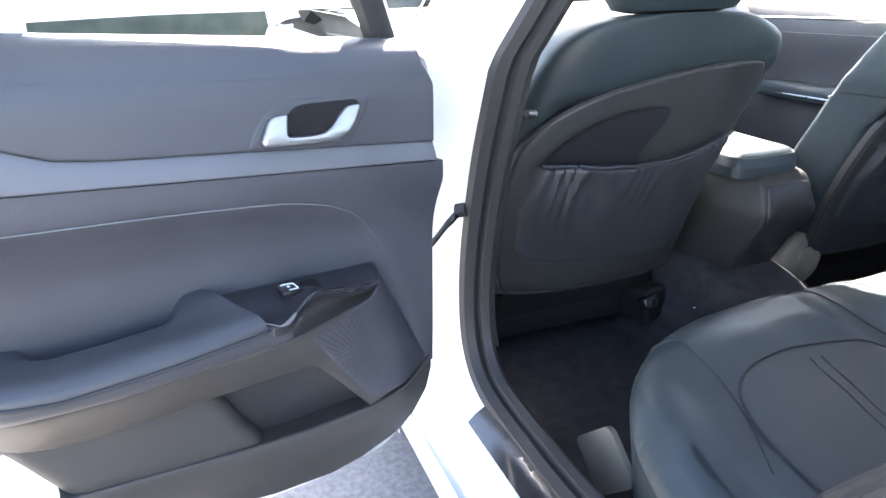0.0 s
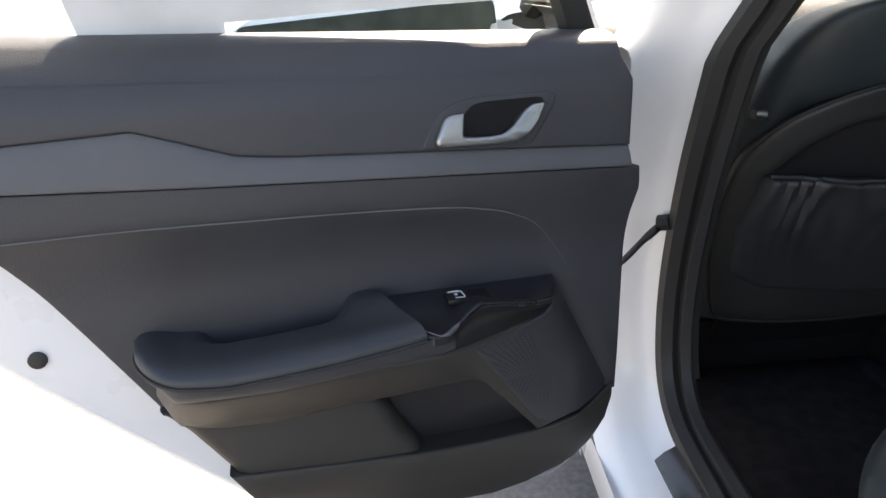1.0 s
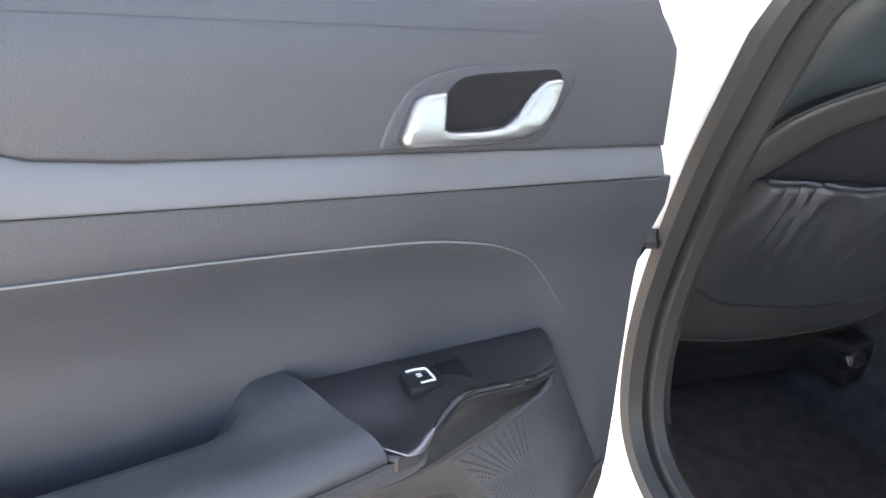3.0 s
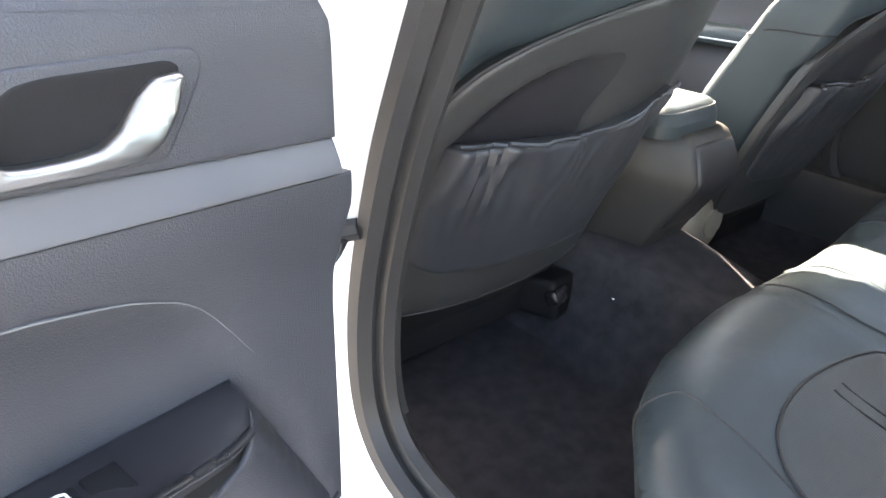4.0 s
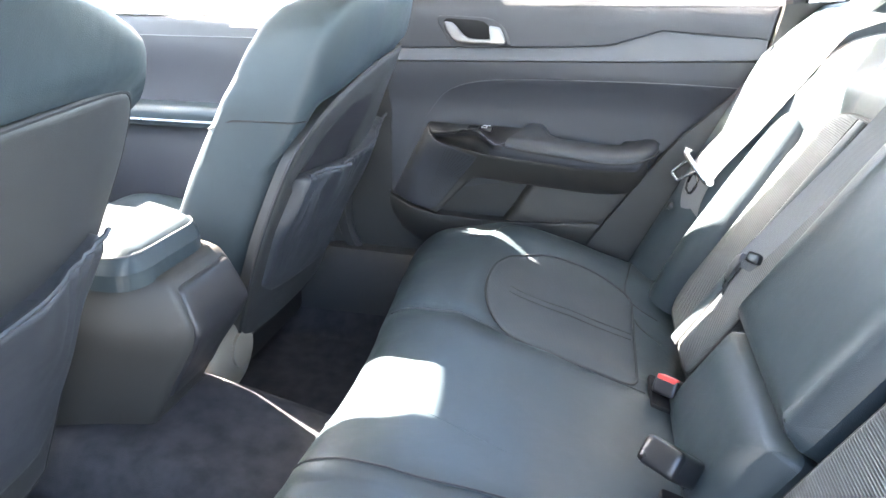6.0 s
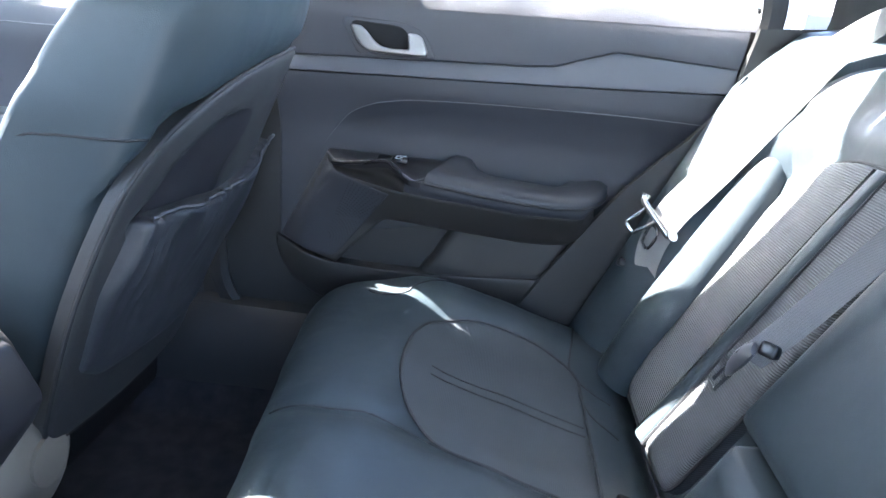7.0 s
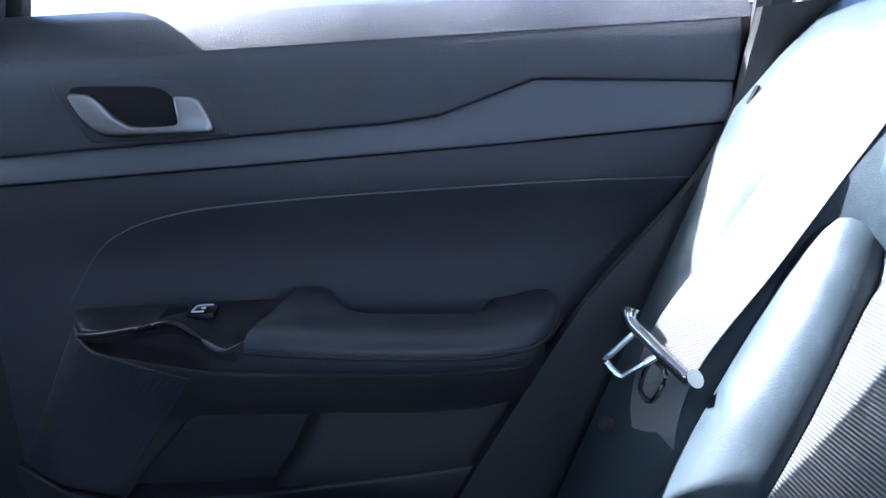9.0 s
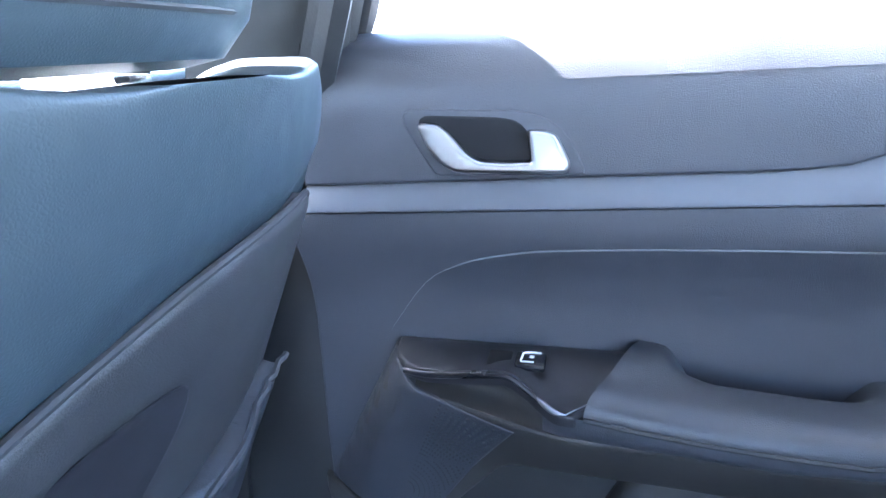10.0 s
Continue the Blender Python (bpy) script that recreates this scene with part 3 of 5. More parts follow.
# ---- car body ----
# the rear door opening, as (y, z)
OPENING = [(-0.32, 1.21), (-0.26, 1.09), (-0.19, 0.94), (-0.14, 0.82), (-0.095, 0.66), (-0.085, 0.54), (-0.105, 0.455), (-0.165, 0.405), (-0.28, 0.39), (-0.46, 0.39), (-0.57, 0.41), (-0.64, 0.475), (-0.70, 0.57), (-0.77, 0.68), (-0.83, 0.77), (-0.89, 0.87), (-0.925, 0.96), (-0.93, 1.06), (-0.89, 1.17), (-0.84, 1.295), (-0.75, 1.375), (-0.6, 1.402), (-0.45, 1.38)]
LOOP = [(p.x, p.y) for p in catmull([(a, b, 0) for a, b in OPENING], 6, True)]


def lean(z):
    """How far the side leans in above the belt line."""
    return 0.0 if z < 1.0 else (z - 1.0) * 0.42


def outward(i):
    a, b = Vector(LOOP[i - 2]), Vector(LOOP[(i + 2) % len(LOOP)])
    t = (b - a).normalized()
    return Vector((-t.y, t.x))


def sweep_opening(section, pick=None, thick=0.0, forward=0.0):
    """A skin along the door opening; section: (outward offset, x)."""
    idx = pick or range(len(LOOP))
    rows = []
    for i in idx:
        n = outward(i)
        y, z = LOOP[i]
        y += forward * fade(-0.5, -0.3, y) if forward else -0.07 * fade(-0.5, -0.62, y)
        rows.append([(x - lean(z + n.y * o), y + n.x * o, z + n.y * o) for o, x in section])
    return loft(rows, closed=pick is None, thick=thick)


car = thing("car", (0, -0.4, 0.2), "white sedan seen at its rear doors, dark interior", "car")


def build_side(name, fw):
    wall = part(name, sweep_opening([(0.0, 0.735), (0.012, 0.752), (0.03, 0.762), (0.045, 0.79), (0.05, 0.825), (0.062, 0.84), (0.085, 0.862)], forward=fw), M_PAINT, car, "white painted door frame and sill")
    seal = part("door_seal", merged(sweep_opening([(0.014, 0.742), (0.002, 0.757), (-0.012, 0.752), (-0.018, 0.735), (-0.010, 0.722), (0.004, 0.722)], forward=fw), sweep_opening([(o, x + (0.02 if fw else 0)) for o, x in ((-0.012, 0.726), (-0.024, 0.722), (-0.028, 0.708), (-0.018, 0.698), (-0.006, 0.70))], forward=fw)), M_RUBBER, car, "black rubber door seal")
    n = len(LOOP)
    lining = sweep_opening([(-0.014, 0.712), (-0.022, 0.702), (-0.018, 0.692), (0.0, 0.684), (0.04, 0.68), (0.14, 0.68)], [i % n for i in range(-3, 37)], forward=fw)
    for v in lining.verts:
        v.co.x += (0.045 + 0.025 * fade(1.10, 1.02, v.co.z)) if fw else 0
    part("pillar_trim", lining, M_PILLAR, car, "dark grey pillar lining")
    part("sill_plate", loft([[(x, y, z) for x, z in ((0.72, 0.398), (0.752, 0.398), (0.775, 0.385), (0.79, 0.37))] for y in (-0.20, -0.3, -0.45, -0.58)], thick=0.003), M_GLOSS, car, "black sill scuff plate")
    # outer body side, in front of and behind the opening
    rows = [[(0.862 - lean(z) + 0.02 * math.sin((z - 0.25) * 3), y, z) for z in (0.22, 0.3, 0.45, 0.6, 0.75, 0.9, 1.0)] for y in (0.006, 0.3, 0.7, 1.05)]
    part("front_door_skin", loft(rows), M_PAINT, car)
    def quarter(y, top, wheel):
        """One upright line of the outer skin, cut by the wheel arch."""
        low = 0.25
        if abs(y - wheel) < 0.37:
            low = max(low, 0.32 + math.sqrt(0.37 ** 2 - (y - wheel) ** 2))
        nose = 0.10 * fade(1.7, 2.3, y) + 0.08 * fade(-1.7, -2.15, y)
        return [(0.865 - nose - 0.035 * t ** 3 + 0.012 * math.sin(t * 3), y, low + (top - low) * t) for t in (0, 0.2, 0.45, 0.7, 0.88, 1)]
    part("front_wing", loft([quarter(y, along([(1.0, 1.0), (1.7, 0.95), (2.15, 0.82), (2.32, 0.62)], y), 1.52) for y in [1.05 + 0.0525 * k for k in range(25)]]), M_PAINT, car, "white front wing")
    part("rear_wing", loft([quarter(y, 1.075, -1.36) for y in [-2.12 + 0.0458 * k for k in range(25)]]), M_PAINT, car, "white rear wing")
    for y in (1.52, -1.36):
        w = part("wheel", tube([(0.66, y, 0.32), (0.68, y, 0.32), (0.86, y, 0.32), (0.872, y, 0.32)], [0.29, 0.32, 0.32, 0.29], 32), M_TYRE, car, "black road wheel")
        part("rim", tube([(0.855, y, 0.32), (0.874, y, 0.32), (0.868, y, 0.32)], [0.22, 0.215, 0.05], 28), M_SILVER, w, "silver alloy rim")
    part("sill_skin", loft([[(0.862, y, 0.33), (0.868, y, 0.27), (0.84, y, 0.21), (0.70, y, 0.20)] for y in (1.05, 0.3, -0.3, -0.75)]), M_PAINT, car)
    # front door lining, seen between the front seats
    fd = thing("front_door", (0.80, 0.5, 0.4), "closed front door with charcoal lining and a bright decor line", "car door", "front doors")
    rows = [[(x, y, z - 0.060 * fade(0.40, 0.10, y) * fade(0.98, 1.0, z)) for x, z in ((0.80, 1.038), (0.765, 1.032), (0.735, 1.005), (0.722, 0.955), (0.72, 0.90), (0.735, 0.86), (0.745, 0.75), (0.72, 0.70), (0.70, 0.60), (0.73, 0.48), (0.75, 0.36))] for y in (0.02, 0.25, 0.5, 0.75, 1.0, 1.1)]
    part("lining", loft(rows), M_SOFT, fd)
    part("bright_line", tube([(0.722, 0.03, 0.984), (0.722, 0.5, 0.974), (0.726, 1.08, 0.962)], 0.0032, 8), M_METAL, fd, "thin satin silver decor line")
    part("seam_line", tube([(0.7195, 0.03, 0.936), (0.7195, 0.5, 0.928), (0.722, 1.08, 0.918)], 0.0012, 6), M_STITCH, fd, "thin pale seam")
    part("armrest", block((0.09, 0.56, 0.05), 0.02, pose(0.70, 0.42, 0.752, -1, 0, 0), 3), M_LEATHER, fd)
    part("armrest_edge", tube([(0.656, 0.16, 0.748), (0.653, 0.42, 0.744), (0.66, 0.68, 0.740)], 0.0030, 6), M_METAL, fd)
    pane = part("window_pane", loft([[(0.80, y, 1.05) for y in (0.0, 0.3, 0.6, 0.95)], [(0.635, y, 1.385) for y in (-0.10, 0.10, 0.28, 0.45)]], thick=0.004), M_GLASS, fd, "clear window glass")
    pane.visible_shadow = False
    part("roof_rail", tube(catmull([(0.575, 0.40, 1.40), (0.58, 0.0, 1.435), (0.575, -0.5, 1.448), (0.57, -0.95, 1.42), (0.60, -1.3, 1.30), (0.66, -1.62, 1.09)], 5), 0.032, 8), M_PAINT, car, "white roof rail")
    # A-pillar
    part("front_pillar", tube(catmull([(0.74, 1.25, 1.02), (0.66, 0.85, 1.22), (0.58, 0.45, 1.37)], 4), 0.045, 8), M_PILLAR, car)
    # C-pillar lining beside the rear seat
    rows = []
    for y, z, xo in ((-0.93, 0.86, 0.69), (-0.985, 0.97, 0.70), (-1.00, 1.06, 0.69), (-0.985, 1.16, 0.655), (-0.90, 1.28, 0.60), (-0.78, 1.345, 0.575)):
        rows.append([(xo, y, z), (xo - 0.02, y - 0.02, z + 0.01), (xo - 0.045, y - 0.10, z + 0.02), (xo - 0.075, y - 0.24, z + 0.015), (xo - 0.11, y - 0.42, z)])
    part("rear_pillar_lining", loft(rows), M_PILLAR, car, "dark grey rear pillar lining")


build_side("body_side", 0.085)
part("sill_lining", loft([[(x, y, z) for x, z in ((0.63, 0.26), (0.655, 0.36), (0.675, 0.43), (0.70, 0.452), (0.745, 0.452), (0.76, 0.40))] for y in (0.4, 0.1, -0.2, -0.5, -0.66)]), M_RUBBER, car, "dark grey sill lining")
jamb = sweep_opening([(-0.035, 0.712), (-0.032, 0.706), (-0.01, 0.702), (0.03, 0.70), (0.09, 0.70)], list(range(50, 102)), forward=0.085)
for v in jamb.verts:
    v.co.y += 0.042 * fade(0.93, 0.74, v.co.z) * fade(-0.5, -0.6, v.co.y)
part("jamb_lining", jamb, M_PILLAR, car, "dark lining behind the door opening")
part("pillar_outer", tube(catmull([(0.82, -0.06, 0.98), (0.795, -0.09, 1.12), (0.745, -0.13, 1.26), (0.69, -0.18, 1.38)], 4), 0.09, 12, flat=0.2, up=(1, 0, 0)), M_GLOSS, car, "glossy black outer pillar panel")
part("pillar_post", tube(catmull([(0.765, -0.09, 1.0), (0.738, -0.14, 1.12), (0.69, -0.17, 1.26), (0.64, -0.22, 1.37)], 4), 0.065, 12, flat=0.42, up=(1, 0, 0)), M_PILLAR, car, "dark grey door pillar lining")
SIDE[0] = MIRROR
build_side("body_side", 0.0)
part("sill_side_cover", prism(rounded([(-0.300, 0.36), (-0.392, 0.448), (-0.470, 0.385), (-0.385, 0.300)], 0.02), lambda u, v, h: (0.628 - h, u, v), 0.012, 0.004), M_BEIGE, car, "pale grey-beige cover beside the bench")
SIDE[0] = Matrix.Identity(4)
# roof and its lining; unseen tongue added at the middle front to shade the cushion
roof_rows = [[(x, y, 1.492 - 0.09 * abs(x / 0.62) ** 2.4 - 0.08 * abs((y + 0.4) / 1.05) ** 3) for x, y in [(x, y0 + (0.18 * fade(0.25, 0.20, abs(x)) if y0 > 0.3 else 0)) for x in np.linspace(-0.62, 0.62, 49).tolist()]] for y0 in np.linspace(0.398, -1.22, 11).tolist()]
part("roof", loft(roof_rows), M_PAINT, car)
roof_in = thing("ceiling", (0, -0.4, 1.36), "pale grey cloth headliner", "ceiling", kind="structure")
part("headliner", loft([[(x, y, z - 0.028) for x, y, z in row] for row in roof_rows]), M_HEADLINER, roof_in)
# parcel shelf, rear panel, dashboard and floor
part("parcel_shelf", loft([[(-0.66, y, z), (0, y, z + 0.012), (0.66, y, z)] for y, z in ((-1.06, 1.045), (-1.25, 1.065), (-1.52, 1.07))]), M_PILLAR, car, "dark grey parcel shelf")
part("boot_lid", loft([[(-0.72, y, z), (0, y, z + 0.03), (0.72, y, z)] for y, z in ((-1.52, 1.075), (-1.8, 1.08), (-2.05, 1.06), (-2.1, 0.8), (-2.1, 0.4))]), M_PAINT, car)
for name, lo, hi in (("windscreen", [(-0.70, 1.22, 1.0), (0, 1.34, 1.01), (0.70, 1.22, 1.0)], [(-0.56, 0.42, 1.395), (0, 0.54, 1.44), (0.56, 0.42, 1.395)]), ("rear_window", [(-0.62, -1.62, 1.09), (0, -1.70, 1.10), (0.62, -1.62, 1.09)], [(-0.55, -1.20, 1.375), (0, -1.24, 1.43), (0.55, -1.20, 1.375)])):
    screen = part(name, loft([lo, hi], thick=0.005), M_GLASS, car, "clear curved glass")
    screen.visible_shadow = False
for name, y, dy in (("front_bumper", 2.32, 0.10), ("rear_bumper", -2.12, -0.10)):
    part(name, loft([[(x, y + dy * (1 - (x / 0.78) ** 2) - (0.06 if z in (0.22, 0.66) and dy > 0 else -0.06 if z in (0.22, 0.66) else 0), z) for x in (-0.78, -0.5, -0.2, 0.2, 0.5, 0.78)] for z in (0.22, 0.34, 0.5, 0.66)]), M_PAINT, car, "white bumper")
dash = [[(x, y, z) for x in (-0.72, -0.36, 0, 0.36, 0.72)] for y, z in ((1.35, 1.0), (1.0, 1.03), (0.84, 1.01), (0.78, 0.95), (0.82, 0.80), (0.86, 0.60), (1.1, 0.35))]
part("dashboard", loft(dash), M_SOFT, car, "charcoal dashboard")
part("bonnet", loft([[(-0.82, y, z), (-0.4, y, z + 0.06), (0.4, y, z + 0.06), (0.82, y, z)] for y, z in ((1.25, 1.0), (1.7, 0.95), (2.15, 0.82), (2.3, 0.6), (2.3, 0.3))]), M_PAINT, car)


def floor_z(x, y):
    tunnel = 0.205 * fade(0.23, 0.10, abs(x)) * (0.55 + 0.45 * fade(-0.5, 0.1, y))
    side = 0.12 * fade(0.60, 0.70, abs(x))
    return 0.262 + tunnel + side + 0.012 * math.sin(x * 9) * math.sin(y * 7) * 0.3


part("floor_carpet", loft([[(x, y, floor_z(x, y)) for x in np.linspace(-0.72, 0.72, 61).tolist()] for y in np.linspace(1.1, -1.25, 48).tolist()]), M_CARPET, car, "charcoal carpet over a raised tunnel")


# ---- front seats ----
def build_front_seat(cx, dy, wide, hug):
    s = thing("front_seat", (cx, 0.2 + dy, 0.27), "charcoal leather front seat with a gathered map pocket on its back", "car seat", "front seats")

    def plane_y(z):
        """The back's rear face at its middle."""
        return dy - 0.165 + (0.962 - z) * 0.40 if z < 0.98 else dy - 0.172 - (z - 0.98) * 0.25

    door_side = 1 if cx > 0 else -1

    def wrap(x):
        """How far the back bends forward at its sides."""
        return (0.058 if (x - cx) * door_side > 0 else hug) * min(1.3, abs(x - cx) / 0.265) ** 2.4

    shell = [(-0.252, 0.80), (-0.235, 0.845), (-0.205, 0.882), (-0.16, 0.910), (-0.11, 0.930), (-0.05, 0.945), (0.02, 0.957), (0.10, 0.964), (0.165, 0.964), (0.203, 0.955), (0.218, 0.93), (0.220, 0.89), (0.212, 0.82), (0.205, 0.72), (0.205, 0.62), (0.20, 0.50), (0.18, 0.476), (0, 0.470), (-0.18, 0.472), (-0.225, 0.49), (-0.25, 0.60), (-0.26, 0.70)]
    sew = [(x * wide, z) for x, z in shell[:11]]
    rings = []
    tall = 1 if cx > 0 else 0  # the farther seat stands a little taller and its headrest is drawn out
    profile = [(0.46, 0.24, 0.15), (0.58, 0.25, 0.15), (0.68, 0.258, 0.145), (0.78, 0.254, 0.14), (0.86, 0.253, 0.135), (0.92, 0.247, 0.13), (0.965, 0.238, 0.125), (1.0, 0.223, 0.115), (1.025, 0.200, 0.10), (1.042, 0.168, 0.08), (1.052, 0.11, 0.05), (1.055, 0.05, 0.02)]
    zs = [0.46, 0.52, 0.58, 0.64, 0.70, 0.75, 0.78] + [0.795 + 0.0125 * k for k in range(18)] + [1.02, 1.03, 1.038, 1.045, 1.05, 1.0535, 1.055]
    for z in zs:
        hw, th = along([(p[0], p[1]) for p in profile], z), along([(p[0], p[2]) for p in profile], z)
        lift = 0.024 * tall * fade(0.93, 1.0, z)
        yb = plane_y(z) - 0.003
        ring = []
        for k in range(56):
            a = 2 * math.pi * k / 56
            ca, sa = math.cos(a), math.sin(a)
            x = cx + hw * wide * math.copysign(abs(ca) ** (0.5 if sa > 0 else 0.42), ca)
            b = math.copysign(abs(sa) ** (0.55 if sa > 0 else 0.42), sa)
            y = yb + th * 0.5 + 0.01 + b * th * 0.5 + (wrap(x) if b < 0 else 0.055 * min(1, abs(x - cx) / 0.24) ** 3)
            if b < 0:
                y += 0.014 * fade(0.22, 0.18, abs(x - cx)) * fade(0.925, 0.90, z) * fade(0.6, 0.7, z)
            if b < 0:   # the leather swells over the seam of the back shell
                line = along(sew, x - cx)
                y -= 0.013 * fade(line - 0.002, line + 0.022, z) * fade(0.0, 0.5, -b)
            slim = 1 - (0.06 if tall and x < cx else 0.20) * fade(0.1, 1.0, b) * fade(0.97, 0.88, z) * fade(0.74, 0.83, z)
            flare = (0.010 * fade(0.95, 1.0, z) if tall else 0.040 * fade(0.74, 0.90, z)) * fade(0.0, 0.20, x - cx) * fade(1.05, 1.0, z)
            flare -= 0.024 * tall * fade(0.0, 0.16, cx - x) * fade(-0.4, 0.5, b) * fade(1.0, 0.9, z)
            ring.append((cx + (x - cx) * slim + flare + 0.009 * tall * fade(0.0, 0.18, x - cx), y, z + lift * (0.1 + 0.9 * fade(0.07, 0.17, abs(x - cx)))))
        rings.append(ring)
    part("backrest", loft(rings, closed_rows=True), M_LEATHER, s, "charcoal leather backrest")
    sh = [(p.x * wide + cx + (0.018 if tall else 0.028 * fade(0.76, 0.90, p.y)) * fade(0.0, 0.18, p.x), p.y) for p in catmull([(a, b, 0) for a, b in shell], 3, True)]
    arch = [(p.x * wide + cx, p.y) for p in catmull([(a, b, 0) for a, b in ((-0.218, 0.77), (-0.200, 0.81), (-0.172, 0.846), (-0.13, 0.875), (-0.08, 0.893), (-0.02, 0.900), (0.02, 0.893), (0.02, 0.86), (-0.01, 0.81), (-0.03, 0.76))], 4, True)]

    def shell_at(u, v, h):
        return (u, plane_y(v) + wrap(u) * 0.95 + 0.006 - h, v)

    def hollow(u, v):
        """A shallow recess above the map pocket."""
        w = np.array([u]), np.array([v])
        return -0.013 * fade(0, 0.012, float(off_edge(*w, arch)[0])) * fade(0.03, -0.09, (u - cx) / wide) if bool(inside(*w, arch)[0]) else 0.0
    part("back_shell", pad(sh, shell_at, edge=0.010, height=0.009, back=0.014, cut=0.010, puff=hollow), M_SHELL, s, "smooth moulded back shell")
    panel = [(cx - 0.07 * wide + (u - cx + 0.07 * wide) * 0.93, 0.835 + (v - 0.835) * 0.90) for u, v in arch]
    part("recess_panel", pad(panel, lambda u, v, h: (u, shell_at(u, v, 0.0098 + hollow(u, v))[1] - h, v), edge=0.004, height=0.001, back=0.002, cut=0.012), M_PLATE, s, "darker panel sunk in the back shell")
    part("shell_piping", tube([Vector(shell_at(u, v, 0.004)) for u, v in sh], 0.0030, 8, True), M_SEAM, s, "dark seam round the shell")
    pocket = [(-0.215, 0.792), (-0.13, 0.786), (-0.03, 0.778), (0.06, 0.785), (0.14, 0.802), (0.195, 0.822), (0.192, 0.72), (0.186, 0.58), (0.16, 0.538), (0, 0.542), (-0.17, 0.560), (-0.218, 0.59), (-0.232, 0.70)]

    def folds(u, v):
        t = fade(0.57, 0.80, v)
        w = u - cx
        return 0.014 * t + t * (0.0045 * math.exp(-((w + 0.11) / 0.07) ** 2) + 0.0018) * math.sin(w * 125 + 6 * math.sin(w * 37) + 2.5 * math.sin(v * 22 + w * 9)) + 0.004 * math.sin(w * 41 + v * 30) * fade(0.6, 0.7, v)
    part("map_pocket", pad([(x * wide + cx, y) for x, y in rounded(pocket, 0.012)], lambda u, v, h: (u, shell_at(u, v, 0.009)[1] - h, v), edge=0.012, height=0.006, back=0.010, cut=0.007, puff=folds), M_POCKET, s, "gathered leather map pocket")
    top = [(p.x, p.y) for p in catmull([(a, b, 0) for a, b in pocket[:6]], 8)]
    part("pocket_hem", tube([(u * wide + cx, shell_at(u * wide + cx, v, 0.014 + folds(u * wide + cx, 0.80))[1], v + 0.002) for u, v in top], 0.0030, 6), M_POCKET, s, "elastic pocket hem")
    for sx in (-1, 1):
        xx = cx + sx * 0.172 * wide
        part("bolster", tube(catmull([(xx, dy + 0.16, 0.54), (xx + sx * 0.012, dy + 0.115, 0.68), (xx + sx * 0.01, dy + 0.06, 0.80), (xx - sx * 0.005, dy + 0.0, 0.91), (xx - sx * 0.05, dy - 0.055, 0.99)], 5), [0.05] * 6 + [0.048] * 6 + [0.045] * 6 + [0.035, 0.03, 0.025], 10, flat=0.8), M_LEATHER, s, "rounded side bolster")
        waist = [zs.index(q) for q in zs if 0.868 < q < 0.874][0]
        seam = [rings[waist + int(m > 3)][(k * sx + (0 if sx > 0 else 28)) % 56] for m, k in enumerate((8, 6, 4, 2, 0, -2, -4, -6))]
        part("cross_seam", tube(catmull([(x + sx * 0.0004, y, z) for x, y, z in seam], 3), 0.0016, 5), M_SEAM, s)
        if sx * cx > 0 and cx < 0:
            part("recliner_pin", tube([(cx + sx * 0.245 * wide, dy - 0.105, 0.895), (cx + sx * 0.264 * wide, dy - 0.11, 0.898)], 0.007, 10), M_METAL, s, "small metal pin on the seat side")
    cushion = [(-0.24, 0.13), (-0.27, 0.25), (-0.25, 0.52), (-0.19, 0.57), (0.19, 0.57), (0.25, 0.52), (0.27, 0.25), (0.24, 0.13)]
    part("seat_cushion", pad([(x + cx, y + dy) for x, y in rounded(cushion, 0.05)], lambda u, v, h: (u, v, 0.44 + 0.09 * fade(-0.1, 0.55, v) + h), edge=0.07, height=0.07, back=0.09, cut=0.05), M_LEATHER, s)
    part("seat_base", block((0.46, 0.44, 0.12), 0.02, pose(cx, 0.34 + dy, 0.38)), M_DARK, s)
    part("lower_back_cover", block((0.40, 0.012, 0.16), 0.005, pose(cx, 0.10 + dy, 0.44, 24, 0, 0)), M_DARK, s)
    for sx in (-1, 1):
        part("seat_rail", block((0.045, 0.40, 0.05), 0.006, pose(cx + sx * 0.19, 0.38 + dy, 0.285)), M_DARK, s, "black steel seat rail")
    head = []
    up, fwd, slight = (0.008, 0.03, 0.95) if tall else (0, 0, 1)
    for z, hw, th in ((1.053, 0.09, 0.05), (1.058, 0.115, 0.085), (1.08, 0.132, 0.105), (1.14, 0.142, 0.11), (1.20, 0.138, 0.10), (1.24, 0.12, 0.08), (1.258, 0.07, 0.03)):
        ring = []
        for k in range(28):
            a = 2 * math.pi * k / 28
            ca, sa = math.cos(a), math.sin(a)
            ring.append((cx + hw * slight * math.copysign(abs(ca) ** 0.5, ca), fwd + dy - 0.135 - 0.2 * (z - 1.06) + th * 0.5 * math.copysign(abs(sa) ** 0.6, sa), z + up))
        head.append(ring)
    hb = loft(head, closed_rows=True)
    bmesh.ops.holes_fill(hb, edges=[e for e in hb.edges if e.is_boundary])
    hr = part("headrest", hb, M_LEATHER, s, "padded leather headrest")
    part("headrest_seam", tube([(cx + slight * (-0.112 + 0.224 * k / 12), fwd + dy - 0.1915 + 0.022 * abs(k / 6 - 1) ** 6, 1.083 + up) for k in range(13)], 0.002, 5), M_SEAM, hr)
